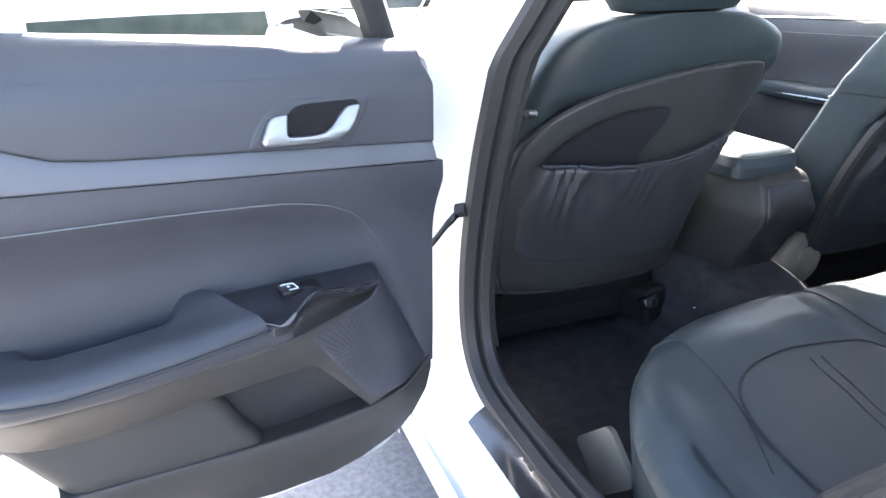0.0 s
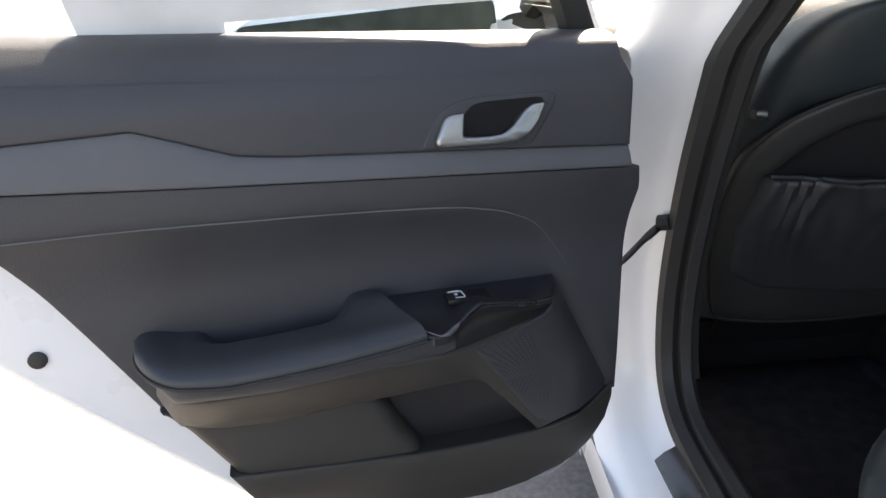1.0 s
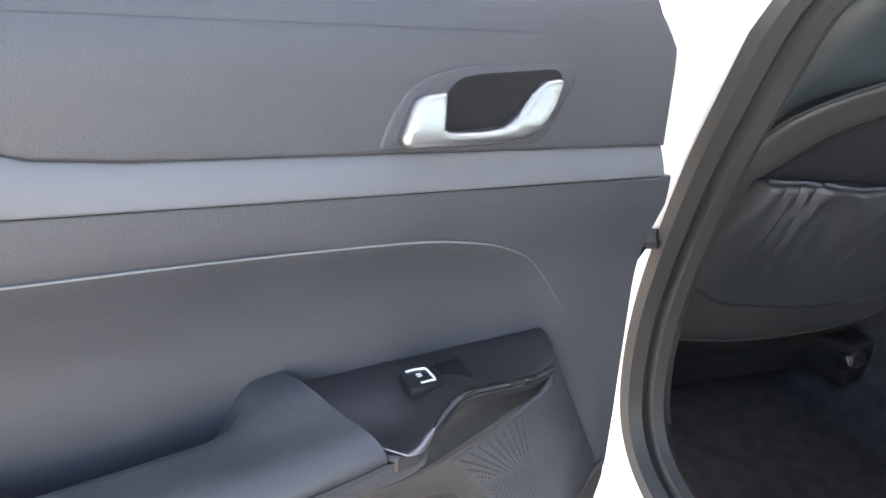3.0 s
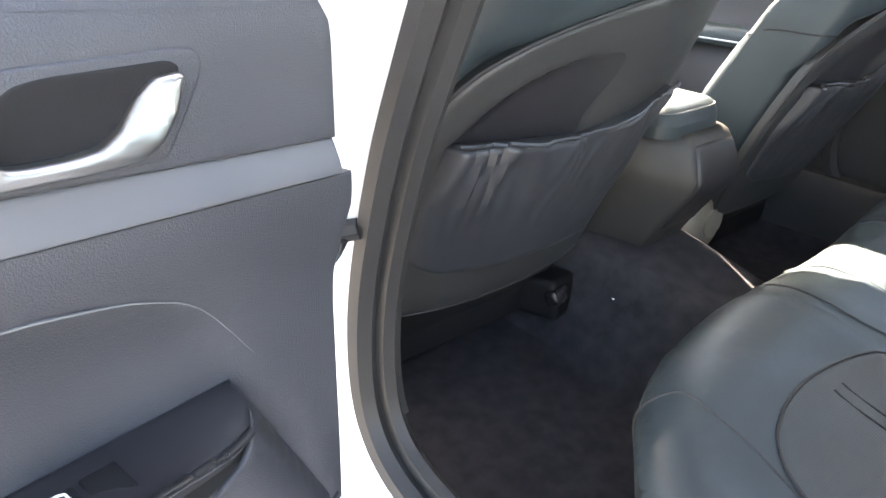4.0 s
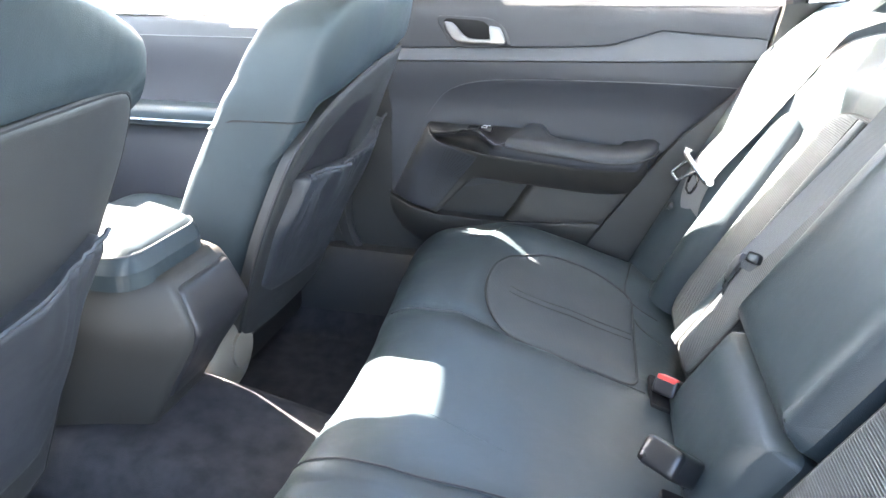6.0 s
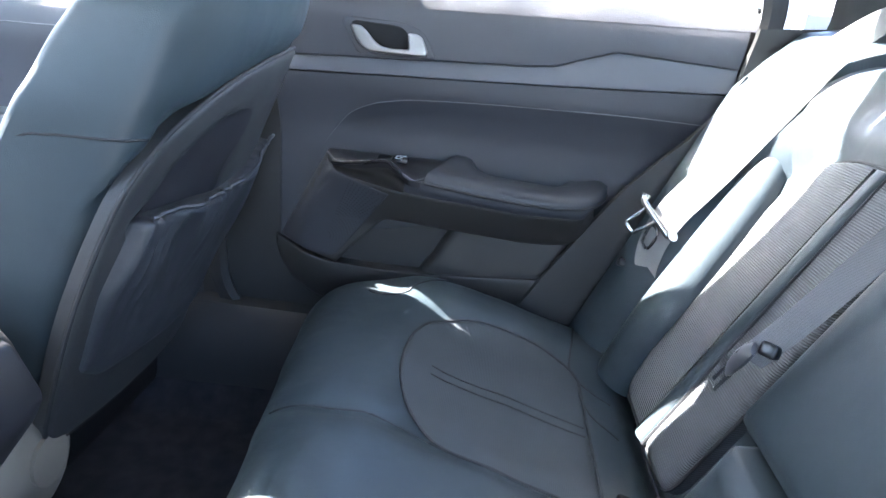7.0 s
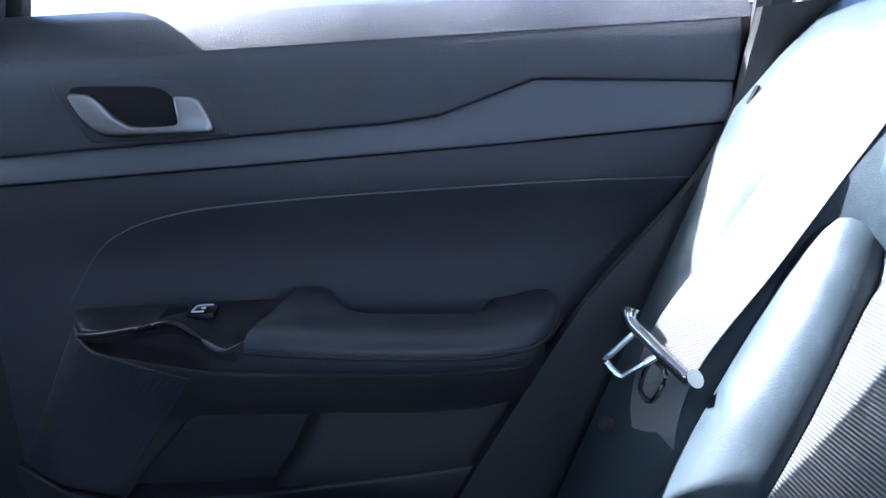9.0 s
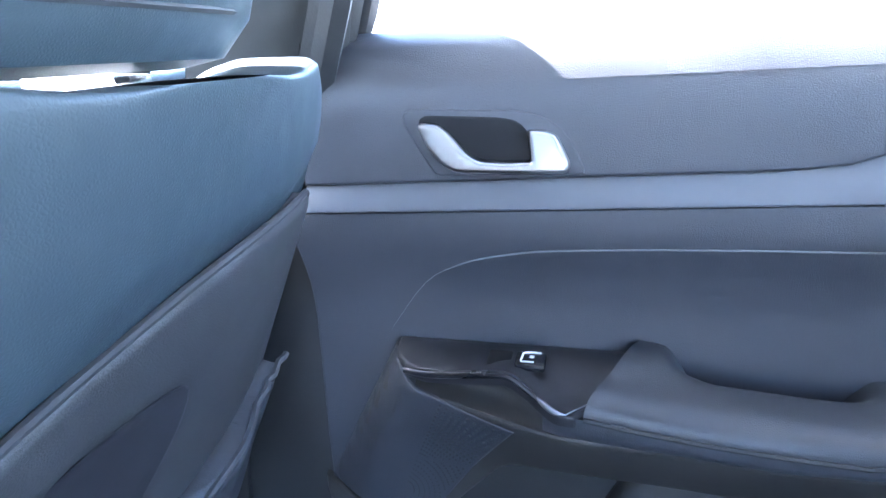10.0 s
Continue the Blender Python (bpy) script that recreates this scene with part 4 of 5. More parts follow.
    for sx in (-1, 1):
        part("headrest_post", tube([(cx + sx * 0.06, dy + fwd - 0.14, 1.03), (cx + sx * 0.06, dy + fwd - 0.145, 1.075 + up)], 0.007, 10), M_STEEL, hr, "bright steel post")
        part("post_sleeve", block((0.034, 0.026, 0.012), 0.004, pose(cx + sx * 0.06, dy + fwd - 0.14, 1.055 + 0.5 * up)), M_STEEL, s, "bright post sleeve")
    return s


SIDE[0] = Matrix.Translation((0, 0, -0.02))
build_front_seat(0.428, -0.045, 0.95, 0.025)
SIDE[0] = Matrix.Identity(4)
build_front_seat(-0.375, 0.0, 1.0, 0.05)


# ---- centre console ----
def build_console():
    c = thing("centre_console", (0.03, 0.2, 0.44), "charcoal centre console with a padded lid", "console")
    plan = [(-0.13, 0.55), (-0.13, 0.10), (-0.07, -0.068), (0.07, -0.068), (0.13, 0.10), (0.13, 0.55)]
    rows = []
    for z, k, sh in ((0.40, 0.93, 0.085), (0.46, 0.95, 0.062), (0.53, 0.98, 0.025), (0.595, 1.0, -0.017), (0.617, 1.0, -0.026), (0.632, 1.0, -0.025), (0.675, 0.98, -0.006), (0.692, 0.95, 0.006), (0.698, 0.90, 0.016)):
        rows.append([(0.03 + x * k, y + (sh if y < 0.2 else 0), z) for x, y in rounded(plan, 0.012, 3)])
    body = loft(rows, closed_rows=True)
    bmesh.ops.holes_fill(body, edges=[e for e in body.edges if e.is_boundary and all(v.co.z > 0.69 for v in e.verts)])
    part("console_body", body, M_CONSOLE, c, "grey grained side panels")
    part("rear_panel", pad(rounded([(-0.030, 0.683), (0.090, 0.683), (0.098, 0.62), (0.085, 0.50), (-0.025, 0.50), (-0.038, 0.62)], 0.008), lambda u, v, h: (u, -0.068 + along([(0.46, 0.062), (0.53, 0.025), (0.595, -0.017), (0.617, -0.026), (0.632, -0.025), (0.675, -0.006), (0.692, 0.006)], v) - h, v), edge=0.006, height=0.005, back=0.01, cut=0.03), M_PLATE, c, "smooth dark rear panel")
    part("charging_socket", block((0.03, 0.006, 0.012), 0.002, pose(0.03, -0.034, 0.520, -30, 0, 0)), M_DARK, c)
    lid = [(-0.085, -0.025), (-0.06, -0.045), (0.075, -0.045), (0.098, -0.025), (0.105, 0.30), (-0.09, 0.30)]
    part("lid", pad(rounded(lid, 0.025), lambda u, v, h: (u, v, 0.716 + h + (0.004 * fade(0.01, 0.03, h))), edge=0.036, height=0.030, back=0.022, cut=0.012), M_LEATHER, c, "padded leather armrest lid")
    part("lid_stitch", tube([(0.008 + (u - 0.008) * 0.93, 0.125 + (v - 0.125) * 0.955, 0.7375) for u, v in rounded(lid, 0.025)], 0.0014, 5, True), M_STITCH, c)
    return c


build_console()


# ---- rear bench ----
def cushion_z(x, y):
    """Top of the rear seat cushion."""
    z = 0.572 - 0.245 * max(0, -0.40 - y) ** 1.0 - 0.05 * max(0, -0.55 - y)
    z -= 0.018 * fade(0.16, 0.30, abs(x)) * fade(-0.40, -0.50, y) * (1 - fade(0.52, 0.60, abs(x)))
    z -= 0.02 * fade(0.55, 0.68, abs(x)) * fade(-0.45, -0.36, y) * fade(0.1, -0.1, x)
    z += 0.018 * fade(0.46, 0.60, x) * fade(-0.34, -0.46, y)
    return z


def flank(sx, x):
    """Mirror a right-hand x to the seat on either side of the bench."""
    return 0.02 + sx * (x - 0.02) if sx > 0 else 0.06 - x


def build_bench():
    b = thing("rear_bench", (0, -0.6, 0.3), "charcoal leather rear bench with ribbed fabric centres", "car seat")
    outline = [(-0.69, -0.80), (-0.68, -0.60), (-0.655, -0.49), (-0.60, -0.405), (-0.52, -0.342), (-0.42, -0.300), (-0.30, -0.281), (-0.20, -0.277), (0.03, -0.285), (0.22, -0.268), (0.38, -0.252), (0.54, -0.240), (0.63, -0.265), (0.685, -0.36), (0.705, -0.50), (0.705, -0.80)]
    ol = [(p.x, p.y) for p in catmull([(x, y, 0) for x, y in outline], 4)]

    def quilt(u, v):
        """Soft valleys along the sewn lines and a little slack in the leather."""
        d = min(abs(abs(u - 0.02) - along([(-0.70, 0.18), (-0.45, 0.20), (-0.30, 0.205)], v)), 0.05)
        return -0.006 * fade(0.03, 0.0, d) + 0.0016 * math.sin(u * 31 + 3 * math.sin(v * 17)) * math.sin(v * 27 + u * 8)
    part("bench_cushion", pad(ol, lambda u, v, h: (u, v - (0.05 if h < -0.05 else 0), cushion_z(u, v) - 0.055 + h), edge=0.075, height=0.055, back=0.24, cut=0.016, steps=(0.04, 0.1, 0.16, 0.2, 0.22, 0.22), puff=quilt), M_LEATHER, b, "charcoal leather seat cushion")

    def top(x, y, up=0.0):
        """A point on the cushion's skin."""
        w = np.array([x]), np.array([y])
        k = min(1, float(off_edge(*w, ol)[0]) / 0.075) if bool(inside(*w, ol)[0]) else 0.0
        rise = 0.055 * math.sqrt(max(0, 1 - (1 - k) ** 2))
        return (x, y, cushion_z(x, y) - 0.055 + rise + quilt(x, y) * rise / 0.055 + up)
    for sx in (-1, 1):
        cen = [(0.20, -0.690), (0.203, -0.58), (0.212, -0.49), (0.25, -0.449), (0.31, -0.427), (0.377, -0.420), (0.45, -0.425), (0.51, -0.443), (0.55, -0.49), (0.562, -0.55), (0.555, -0.63), (0.53, -0.690)]
        if sx < 0:
            cen = [(0.247, -0.700), (0.247, -0.65), (0.244, -0.577), (0.230, -0.508), (0.247, -0.485), (0.281, -0.465), (0.33, -0.452), (0.404, -0.448), (0.468, -0.455), (0.512, -0.472), (0.545, -0.505), (0.560, -0.57), (0.552, -0.64), (0.53, -0.700)]
        cn = rounded([(flank(sx, x), y) for x, y in cen], 0.03)
        part("ribbed_insert", pad(cn, lambda u, v, h: (u, v, top(u, v)[2] + h), edge=0.012, height=0.0025, back=0.004, cut=0.03), M_RIBX, b, "finely ribbed fabric seat centre")
        part("insert_seam", tube([top(x, y, 0.0015) for x, y in cn], 0.0022, 6, True), M_SEAM, b)
        for name, line, r in (("cushion_seam", ((0.222, -0.285), (0.224, -0.31), (0.225, -0.36), (0.222, -0.44), (0.205, -0.54), (0.19, -0.70)), 0.0018), ("side_seam", ((0.568, -0.335), (0.562, -0.35), (0.564, -0.395), (0.600, -0.410), (0.640, -0.450), (0.662, -0.53), (0.668, -0.65)) if sx > 0 else ((0.575, -0.352), (0.573, -0.356), (0.557, -0.378), (0.559, -0.414), (0.552, -0.446), (0.548, -0.48), (0.56, -0.54), (0.59, -0.62)), 0.0016), ("rear_seam", ((0.66, -0.69), (0.60, -0.682), (0.535, -0.676), (0.505, -0.70), (0.49, -0.74)), 0.0018), ("seam_piece", ((0.535, -0.676), (0.44, -0.70), (0.40, -0.74)), 0.0016)):
            pts = [(q.x, q.y) for q in catmull([(flank(sx, x), y, 0) for x, y in line], 8)]
            part(name, tube([top(x, y, 0.0003) for x, y in pts], r, 5), M_SEAM, b)
        mid = 0.378 if sx > 0 else 0.362
        for dx in (-0.011, 0.011):
            part("pleat_seam", tube([top(flank(sx, mid + dx), -0.685 + 0.235 * k / 20, 0.0030) for k in range(20 if sx > 0 else 19)], 0.0013, 5), M_SEAM, b)
        build_back(b, sx)
    part("corner_seam", tube(catmull([top(-0.514, -0.356, 0.001), top(-0.518, -0.349, 0.001)] + [(-0.5212, -0.3408 - 0.05 * f, 0.514 - 0.24 * f) for f in (0.0, 0.2, 0.4, 0.6, 0.8)], 4), 0.0020, 6), M_SEAM, b)
    fold = [(q.x, q.y) for q in catmull([(x, y, 0) for x, y in ((-0.085, -0.295), (-0.075, -0.315), (-0.058, -0.345), (-0.055, -0.42), (-0.07, -0.52))], 6)]
    part("centre_fold", tube([top(x, y, 0.0) for x, y in fold], [0.0024 - 0.0018 * k / len(fold) for k in range(len(fold))], 6), M_LEATHER, b)
    build_centre(b)
    return b


def back_at(u, v, h, base=0.0):
    """Backrest: u across, v up along the slope from the crook, h out of it."""
    lean_a = radians(27.5)
    yy, zz = -0.775 - v * math.sin(lean_a), 0.485 + v * math.cos(lean_a)
    curve = 0.035 * fade(0.42, 0.62, v)
    return (u, yy - curve + (h + base) * math.cos(lean_a), zz + (h + base) * math.sin(lean_a) - 0.3 * curve)


def build_back(b, sx):
    inner = 0.222 if sx > 0 else 0.104
    main = [(inner, -0.03), (inner, 0.56), (inner + 0.015, 0.60), (0.26, 0.615), (0.44, 0.612), (0.54, 0.595), (0.60, 0.55), (0.63, 0.47), (0.64, 0.36), (0.645, 0.20), (0.64, 0.05), (0.60, -0.03)]

    def swell(u, v):
        x = abs(u)
        return 0.03 * fade(0.50, 0.60, x) * fade(0.48, 0.38, v) + 0.025 * fade(0.43, 0.50, v) + 0.046 * fade(0.46, 0.56, x) * fade(0.385, 0.45, v) + 0.02 * fade(0.30, 0.22, x) * fade(0.40, 0.46, v)
    part("backrest", pad(rounded([(sx * x, y) for x, y in main], 0.03), lambda u, v, h: back_at(u, v, h - 0.025), edge=0.05, height=0.03, back=0.10, cut=0.025, puff=swell), M_LEATHER, b, "charcoal leather backrest")
    ins = [(inner + 0.02, 0.0), (inner + 0.018, 0.20), (inner + 0.018, 0.40), (inner + 0.035, 0.432), (0.33, 0.450), (0.44, 0.450), (0.52, 0.422), (0.54, 0.35), (0.535, 0.20), (0.52, 0.06), (0.50, 0.0)]
    r = rounded([(sx * x, y) for x, y in ins], 0.03)
    part("ribbed_insert", pad(r, lambda u, v, h: back_at(u, v, h + 0.012), edge=0.015, height=0.008, back=0.03, cut=0.03), M_RIB, b, "ribbed fabric back centre")
    part("insert_seam", tube([back_at(u, v, 0.013) for u, v in r], 0.0026, 6, True), M_SEAM, b)
    for x in (0.365,):
        part("tuck_roll", tube([back_at(sx * x, v, 0.017) for v in (0.0, 0.15, 0.28, 0.36, 0.445)], [0.017, 0.017, 0.017, 0.017, 0.014], 12, flat=0.6), M_LEATHER, b, "smooth leather roll between ribbed panels")
        for dx in (-0.018, 0.018):
            part("roll_seam", tube([back_at(sx * (x + dx), v, 0.021) for v in (0.0, 0.15, 0.28, 0.445)], 0.0022, 5), M_SEAM, b)
    bol = catmull([back_at(sx * x, v, h) for x, v, h in ((0.562, -0.02, 0.006), (0.561, 0.07, 0.014), (0.562, 0.16, 0.018), (0.566, 0.25, 0.020), (0.574, 0.33, 0.022), (0.586, 0.39, 0.026), (0.606, 0.452, 0.030))], 6)
    m = len(bol)
    part("side_bolster", tube(bol, [along([(0, 0.046), (0.25, 0.051), (0.5, 0.048), (0.7, 0.042), (0.82, 0.037), (0.92, 0.027), (1, 0.008)], k / (m - 1)) for k in range(m)], 28, flat=0.88, up=(0.1, 1, 0.5)), M_LEATHER, b, "rounded side bolster")
    part("top_stitch", tube(catmull([back_at(sx * x, v, h) for x, v, h in ((0.625, 0.47, 0.015), (0.58, 0.535, 0.02), (0.50, 0.565, 0.026), (0.40, 0.572, 0.028), (inner + 0.03, 0.57, 0.028))], 3), 0.0014, 5), M_SEAM, b)
    rows = []
    for k in range(17):
        z = 0.40 + 0.64 * min(1, k / 14)
        y = -0.748 - (0.09 if sx < 0 else 0) - 0.424 * (z - 0.647) - 0.05 * fade(0.95, 1.05, z) - (0.06 * (k - 14) if k > 14 else 0)
        z += 0.012 * (k - 14) ** 0.5 if k > 14 else 0
        dip = 1 - 0.36 * fade(0.80, 0.90, z)
        rows.append([(sx * 0.52, y - 0.16 * dip, z - 0.01), (sx * 0.575, y - 0.085 * dip, z - 0.006), (sx * 0.61, y - 0.03 * dip, z - 0.002), (sx * 0.645, y - 0.004, z), (sx * 0.680, y + 0.002, z), (sx * 0.705, y - 0.015, z - 0.004), (sx * 0.726, y - 0.04, z - 0.01), (sx * 0.745, y - 0.09, z - 0.01)])
    part("side_wing", loft(rows), M_LEATHER, b, "seat side wing beside the door opening")
    if sx < 0:
        return
    part("wing_button", tube([(sx * 0.650, -0.754, 0.646), (sx * 0.648, -0.744, 0.650), (sx * 0.648, -0.7425, 0.6505)], [0.008, 0.008, 0.005], 14), M_SHELL, b, "small round trim button")
    part("wing_tab", block((0.005, 0.024, 0.003), 0.001, pose(sx * 0.668, -0.884, 0.958, -62, 0, 0)), M_GLOSS, b, "small dark trim tab")


def build_centre(b):
    arm = [(-0.097, 0.140), (-0.095, 0.52), (-0.08, 0.56), (0.19, 0.56), (0.212, 0.52), (0.214, 0.140)]
    part("fold_down_armrest", pad(rounded(arm, 0.02), lambda u, v, h: back_at(u, v, h + 0.016), edge=0.040, height=0.036, back=0.06, cut=0.025), M_LEATHER, b, "folded-up leather centre armrest")
    low = [(-0.095, -0.04), (-0.095, 0.137), (0.205, 0.137), (0.205, -0.04)]
    part("centre_roll", pad(rounded(low, 0.015), lambda u, v, h: back_at(u, v, h + 0.004), edge=0.060, height=0.042, back=0.06, cut=0.02), M_LEATHER, b, "padded roll below the armrest")
    top = [(-0.08, 0.57), (-0.07, 0.615), (0.17, 0.615), (0.185, 0.57)]
    part("centre_top", pad(rounded(top, 0.01), lambda u, v, h: back_at(u, v, h - 0.02), edge=0.02, height=0.03, back=0.05, cut=0.04), M_LEATHER, b)
    for x in (-0.36, 0.40):
        part("rear_headrest", pad(rounded([(x - 0.12, 0.615), (x - 0.12, 0.70), (x - 0.08, 0.735), (x + 0.08, 0.735), (x + 0.12, 0.70), (x + 0.12, 0.615)], 0.02), lambda u, v, h: back_at(u, v, h - 0.06), edge=0.05, height=0.06, back=0.05, cut=0.03), M_LEATHER, b, "low rear headrest")


bench = build_bench()


# ---- seat belts ----
def ribbon(pts, width, sides, thick=0.0014):
    """Webbing through points; sides: the way across it, one or one for each point."""
    many = sides if isinstance(sides, list) else [sides] * len(pts)
    pts, many = catmull(pts, 6), catmull(many, 6)
    rows = []
    for p, q in zip(pts, many):
        w = q.normalized() * width / 2
        rows.append([p - w, p - w * 0.33, p + w * 0.33, p + w])
    return loft(rows, thick=thick)


def build_outer_belt(sx):
    s = thing("seat_belt", (sx * 0.62, -0.72, 0.50), "grey woven seat belt with bright steel tongue beside the backrest", "seat belt", "rear seat belts")
    line = [(0.612, -0.82, 0.56), (0.614, -0.795, 0.606), (0.613, -0.780, 0.664), (0.609, -0.798, 0.741), (0.597, -0.855, 0.832), (0.584, -0.914, 0.930), (0.560, -0.972, 1.028), (0.52, -1.03, 1.085), (0.50, -1.09, 1.095)]
    way = [(0.60, 0.60, 0.35), (0.58, 0.58, 0.45), (0.55, 0.6, 0.55), (0.55, 0.6, 0.58), (0.62, 0.55, 0.50), (0.72, 0.5, 0.40), (0.84, 0.4, 0.30), (0.9, 0.3, 0.1), (0.95, 0.2, 0)]
    part("webbing", ribbon([(sx * x, y, z) for x, y, z in line], 0.052, [(sx * x, y, z) for x, y, z in way]), M_WEB, s, "grey woven webbing")
    a, c = Vector((sx * 0.590, -0.806, 0.718)), Vector((sx * 0.631, -0.767, 0.760))
    ax = (c - a).normalized()
    out = Vector((sx * -0.25, 0.80, 0.30)) * 0.006
    curl = [a - ax * 0.004 + Vector((sx * -0.006, 0.003, 0.007)), a + out, a.lerp(c, 0.3) + out * 1.3, a.lerp(c, 0.7) + out * 1.3, c + out, c + ax * 0.004 + Vector((0, 0, 0.010))]
    part("tongue_bar", tube(catmull(curl, 4), [0.0062 + 0.0028 * abs(k / 10 - 1) ** 3 for k in range(21)], 12), M_STEEL, s, "bright steel tongue bar")
    dn = Vector((sx * 0.012, 0.030, -0.030))
    mid = a.lerp(c, 0.62) + out
    part("tongue_plate", tube(catmull([mid + ax * 0.016, mid + ax * 0.013 + dn * 0.8, mid + ax * 0.010 + dn, mid - ax * 0.008 + dn, mid - ax * 0.010 + dn * 0.8, mid - ax * 0.014], 3), 0.0034, 8), M_STEEL, s, "bright steel latch loop")
    low = a.lerp(c, 0.40) + out * 0.8
    dl = Vector((sx * 0.008, 0.012, -0.032))
    part("stop_loop", tube(catmull([low - ax * 0.010 + dl * 0.4, low - ax * 0.011 + dl * 1.25, low + ax * 0.004 + dl * 1.25, low + ax * 0.008 + dl * 0.4], 3, True), 0.0026, 6, True), M_GLOSS, s, "black plastic stop loop")


build_outer_belt(1)


def build_buckle(name, x, y, z, turn, label):
    s = thing(name, (x, y, z - 0.05), label, "belt buckle", "rear belt buckles")
    m = pose(x, y, z, 28, 0, turn)
    part("housing", block((0.036, 0.058, 0.026), 0.006, m, 3), M_GLOSS, s, "black plastic housing")
    part("release_button", block((0.029, 0.022, 0.008), 0.003, m @ pose(0, 0.021, 0.0125)), M_RED, s, "red release button")
    part("strap", ribbon([m @ Vector((0, -0.02, -0.006)), m @ Vector((0.004, -0.07, -0.02)), m @ Vector((0.006, -0.11, -0.05))], 0.034, m.to_3x3() @ Vector((1, 0, 0))), M_WEB, s)
    part("label_tab", block((0.016, 0.012, 0.002), 0.0005, m @ pose(0.012, -0.042, 0.004)), M_LIGHTP, s, "pale label on the strap")
    return s


build_buckle("belt_buckle", 0.19, -0.735, 0.503, 60, "black belt buckle with a red button, tucked in the seat crook")
build_buckle("belt_buckle", -0.092, -0.735, 0.499, 62, "black belt buckle with a red button, lying on the seat")
cb = thing("belt_buckle", (0.025, -0.72, 0.48), "plain black belt buckle standing on the seat", "belt buckle", "rear belt buckles")
part("housing", block((0.052, 0.092, 0.036), 0.010, pose(-0.038, -0.716, 0.54, 38, 0, 50), 4), M_GLOSS, cb, "black plastic housing")
part("strap", ribbon([(-0.018, -0.74, 0.505), (-0.008, -0.765, 0.475), (0.0, -0.79, 0.44)], 0.034, (0.6, -0.4, 0.1)), M_WEB, cb)
for x in (-0.075, 0.195):
    part("buckle_slot", block((0.085, 0.075, 0.012), 0.005, pose(x, -0.742, cushion_z(x, -0.742) + 0.004, 16, 0, 0)), M_DARK, bench, "black recess for the belt buckles")
mb = thing("seat_belt", (0.17, -0.80, 0.60), "dark centre seat belt with its tongue parked in the backrest gap", "seat belt", "rear seat belts")
part("webbing", ribbon([(0.208, -0.802, 0.703), (0.190, -0.828, 0.755), (0.180, -0.858, 0.81), (0.174, -0.90, 0.88), (0.172, -0.945, 0.96)], 0.030, (0.5, 0.8, 0.25)), M_WEB, mb, "grey woven webbing")
part("tongue_grip", tube([(0.196, -0.799, 0.722), (0.204, -0.796, 0.712), (0.218, -0.795, 0.697), (0.232, -0.796, 0.682), (0.240, -0.798, 0.673)], [0.008, 0.015, 0.016, 0.013, 0.008], 14, flat=0.4, up=(0.3, 1, 0.3)), M_ACCENT, mb, "grey moulded grip")
for d in (-0.0065, 0.0065):
    part("tongue_prong", tube([(0.232 + d * 0.7, -0.797, 0.682 + d * 0.7), (0.272 + d * 0.7, -0.799, 0.638 + d * 0.7)], 0.0034, 8, flat=0.5, up=(0, 1, 0)), M_STEEL, mb, "bright steel tongue")
part("stop_clip", block((0.02, 0.014, 0.016), 0.005, pose(0.196, -0.815, 0.722, 20, 0, 40), 3), M_GLOSS, mb, "black plastic clip")

# ---- small things on the floor ----
an = thing("door_check_strap", (-0.80, -0.12, 0.72), "black steel door check arm bolted to the pillar", "door check")
part("arm", tube(catmull([(-0.758, -0.095, 0.735), (-0.80, -0.13, 0.722), (-0.845, -0.16, 0.70), (-0.90, -0.19, 0.69)], 4), [0.008] * 4 + [0.006] * 9, 8, flat=0.6), M_GLOSS, an)
part("bolt_head", tube([(-0.766, -0.10, 0.738), (-0.752, -0.112, 0.742)], 0.013, 8), M_RUBBER, an, "bolt head")
hk = thing("seat_rail_cover", (-0.19, 0.10, 0.27), "black plastic cover at the end of a seat rail", "rail cover")
part("cover", block((0.075, 0.13, 0.085), 0.015, pose(-0.198, 0.115, 0.363, -6, 0, 12), 3), M_DARK, hk)
part("cap", block((0.05, 0.03, 0.03), 0.01, pose(-0.212, 0.050, 0.385, -30, 0, 12), 3), M_GLOSS, hk)
hk2 = thing("seat_hinge_cover", (0.21, 0.02, 0.40), "beige-grey round hinge cover low on the front seat", "hinge cover")
part("cover", tube([(0.205, 0.06, 0.44), (0.205, 0.012, 0.44), (0.205, 0.002, 0.44), (0.205, -0.004, 0.44), (0.205, -0.006, 0.44)], [0.072, 0.072, 0.066, 0.052, 0.02], 28), M_BEIGE, hk2)
part("cap", tube([(0.215, -0.004, 0.445), (0.215, -0.011, 0.445)], 0.034, 20), M_BEIGE, hk2)
scrap = thing("paper_scrap", (-0.149, -0.034, 0.30), "tiny white paper scrap lying on the carpet", "litter")
part("scrap", block((0.007, 0.004, 0.0015), 0.0004, pose(-0.149, -0.034, floor_z(-0.149, -0.034) + 0.001, 4, 8, 40)), M_WHITE, scrap)
# ---- ground ----
ground = loft([[(x, y, 2.5 * fade(7, 16, x)) for x in (-900, -40, -12, -4, 0, 4, 7, 8.5, 10, 11.5, 13, 14.5, 16, 40, 900)] for y in (-900, -40, -12, -4, 0, 4, 12, 40, 900)])
go = part("ground", ground, M_ASPHALT)
tagged(go, "sunlit grey asphalt of a car park", "ground", kind="structure")


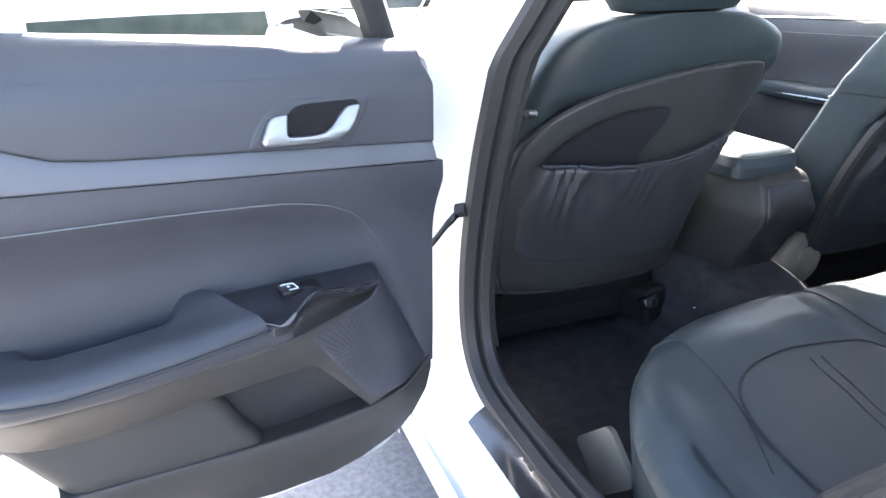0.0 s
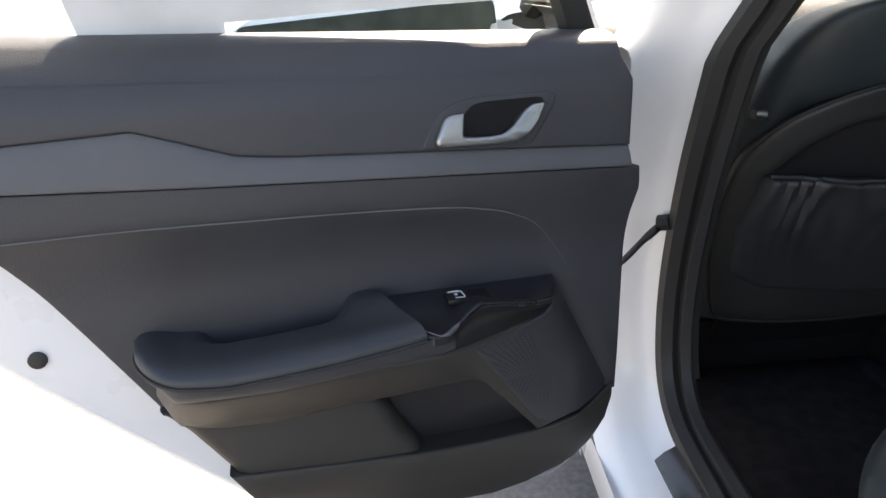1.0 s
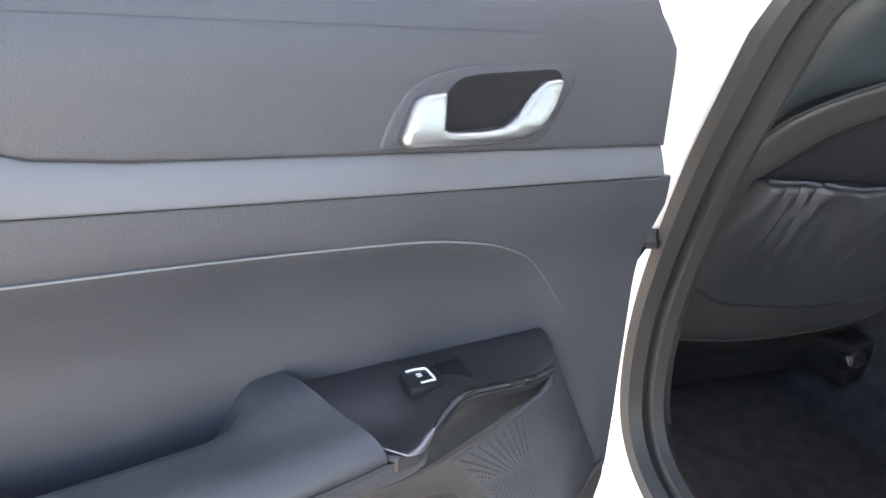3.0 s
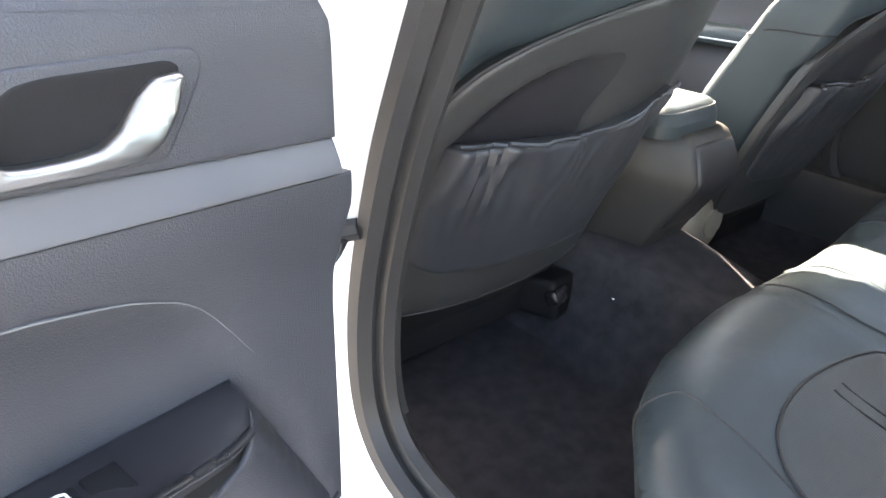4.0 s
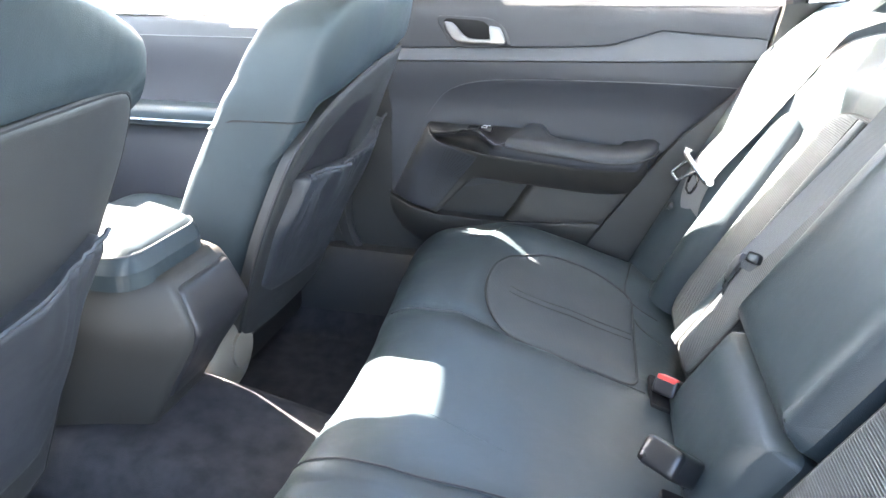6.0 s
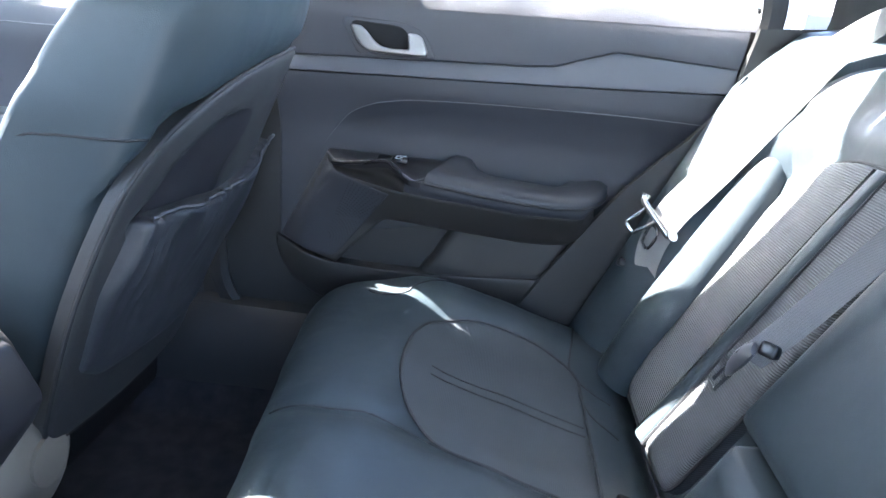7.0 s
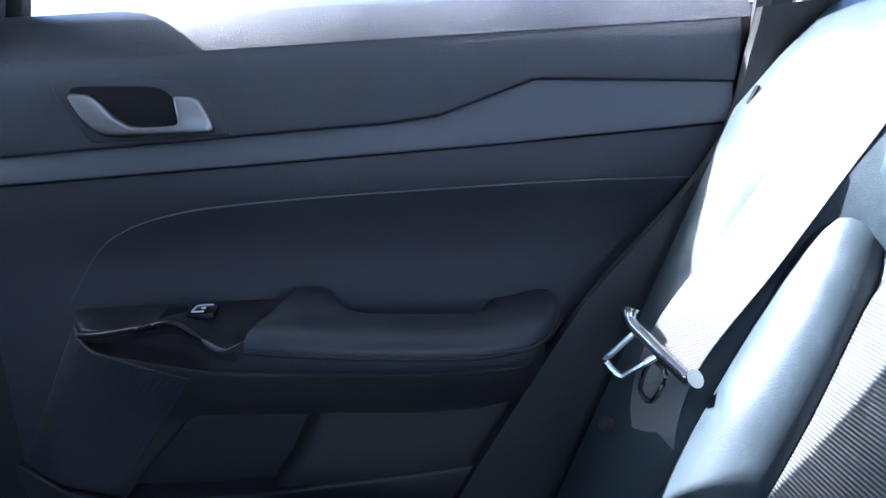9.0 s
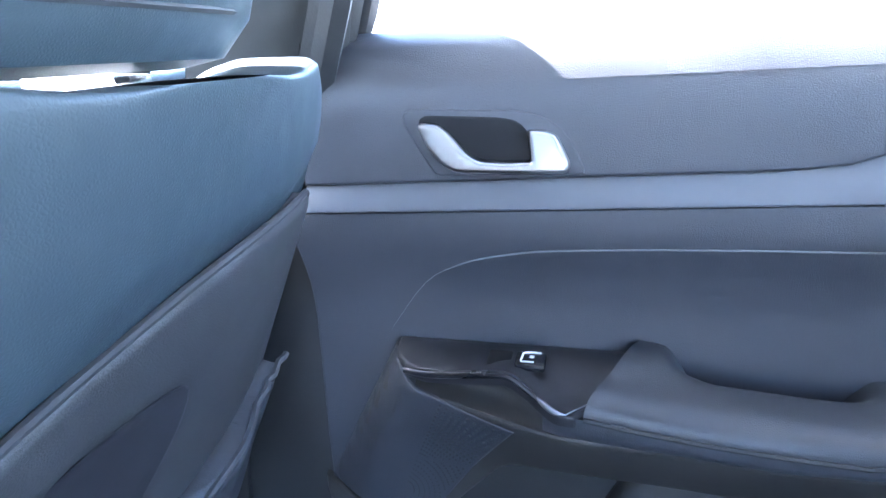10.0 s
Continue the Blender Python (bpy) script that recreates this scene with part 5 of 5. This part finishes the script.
# ---- parked cars ----
def build_parked_car(m, paint, label, group):
    """A plain saloon, 4.6 m long, its side along x."""
    SIDE[0] = m
    c = thing("parked_car", (0, 0, 0), label, "car", group)
    prof = [(-2.3, 0.35), (-2.32, 0.65), (-2.2, 0.92), (-1.5, 0.99), (-0.85, 1.38), (-0.1, 1.46), (0.6, 1.40), (1.25, 1.02), (2.1, 0.85), (2.3, 0.6), (2.28, 0.3)]
    pr = [(p.x, p.y) for p in catmull([(a, b, 0) for a, b in prof], 4)]
    rows = []
    for k in range(9):
        yy = -0.9 + 1.8 * k / 8
        t = abs(yy) / 0.9
        rows.append([(x * (1 - 0.04 * t ** 3), yy * (1 - 0.18 * fade(0.95, 1.45, z)), z - 0.05 * t ** 4 * fade(0.9, 1.4, z)) for x, z in pr])
    part("body", loft(rows), paint, c)
    for sy in (-1, 1):
        part("side", pad(pr, lambda u, v, h: (u * 0.965, sy * (0.895 - 0.16 * fade(0.95, 1.45, v) + h), v), edge=0.03, height=0.01, back=0.02, cut=0.25), paint, c)
        for w in ([(-1.42, 0.85), (-1.36, 1.04), (-0.05, 1.09), (-0.03, 0.85)], [(0.33, 0.85), (0.34, 1.10), (0.66, 1.10), (1.02, 0.96), (1.04, 0.85)]):
            part("side_window", pad(rounded(w, 0.04), lambda u, v, h: (u, sy * (0.916 - 0.16 * fade(0.95, 1.45, v) + h), v), edge=0.01, height=0.004, back=0.02, cut=0.3), M_CARGLASS, c, "dark reflecting window")
        part("mirror", block((0.10, 0.16, 0.11), 0.03, pose(0.95, sy * 0.98, 1.05), 3), paint, c)
        for x in (-1.35, 1.42):
            w = part("wheel", tube([(x, sy * 0.70, 0.32), (x, sy * 0.90, 0.32)], 0.32, 24), M_TYRE, c)
            part("rim", tube([(x, sy * 0.895, 0.32), (x, sy * 0.91, 0.32)], 0.21, 20), M_SILVER, w)
    SIDE[0] = Matrix.Identity(4)
    return c


build_parked_car(pose(-0.68, 3.45, -0.06, 0, 0, 0), M_PAINT, "white saloon parked side-on ahead", "parked cars")
build_parked_car(pose(-5.75, 3.75, -0.06, 0, 0, 4), M_SILVER, "silver saloon parked behind the white one", "parked cars")
for n, (y, p, lb) in enumerate(((-8.5, M_PAINT, "white car parked far across the lot"), (-5.2, M_PAINT, "white car parked far across the lot"), (-2.2, M_SILVER, "silver car parked far across the lot"), (0.9, M_SILVER, "silver car parked far across the lot"), (4.4, M_PAINT, "white car parked far across the lot"))):
    build_parked_car(pose(21, y, 2.5, 0, 0, 90), p, lb, "parked cars far off")
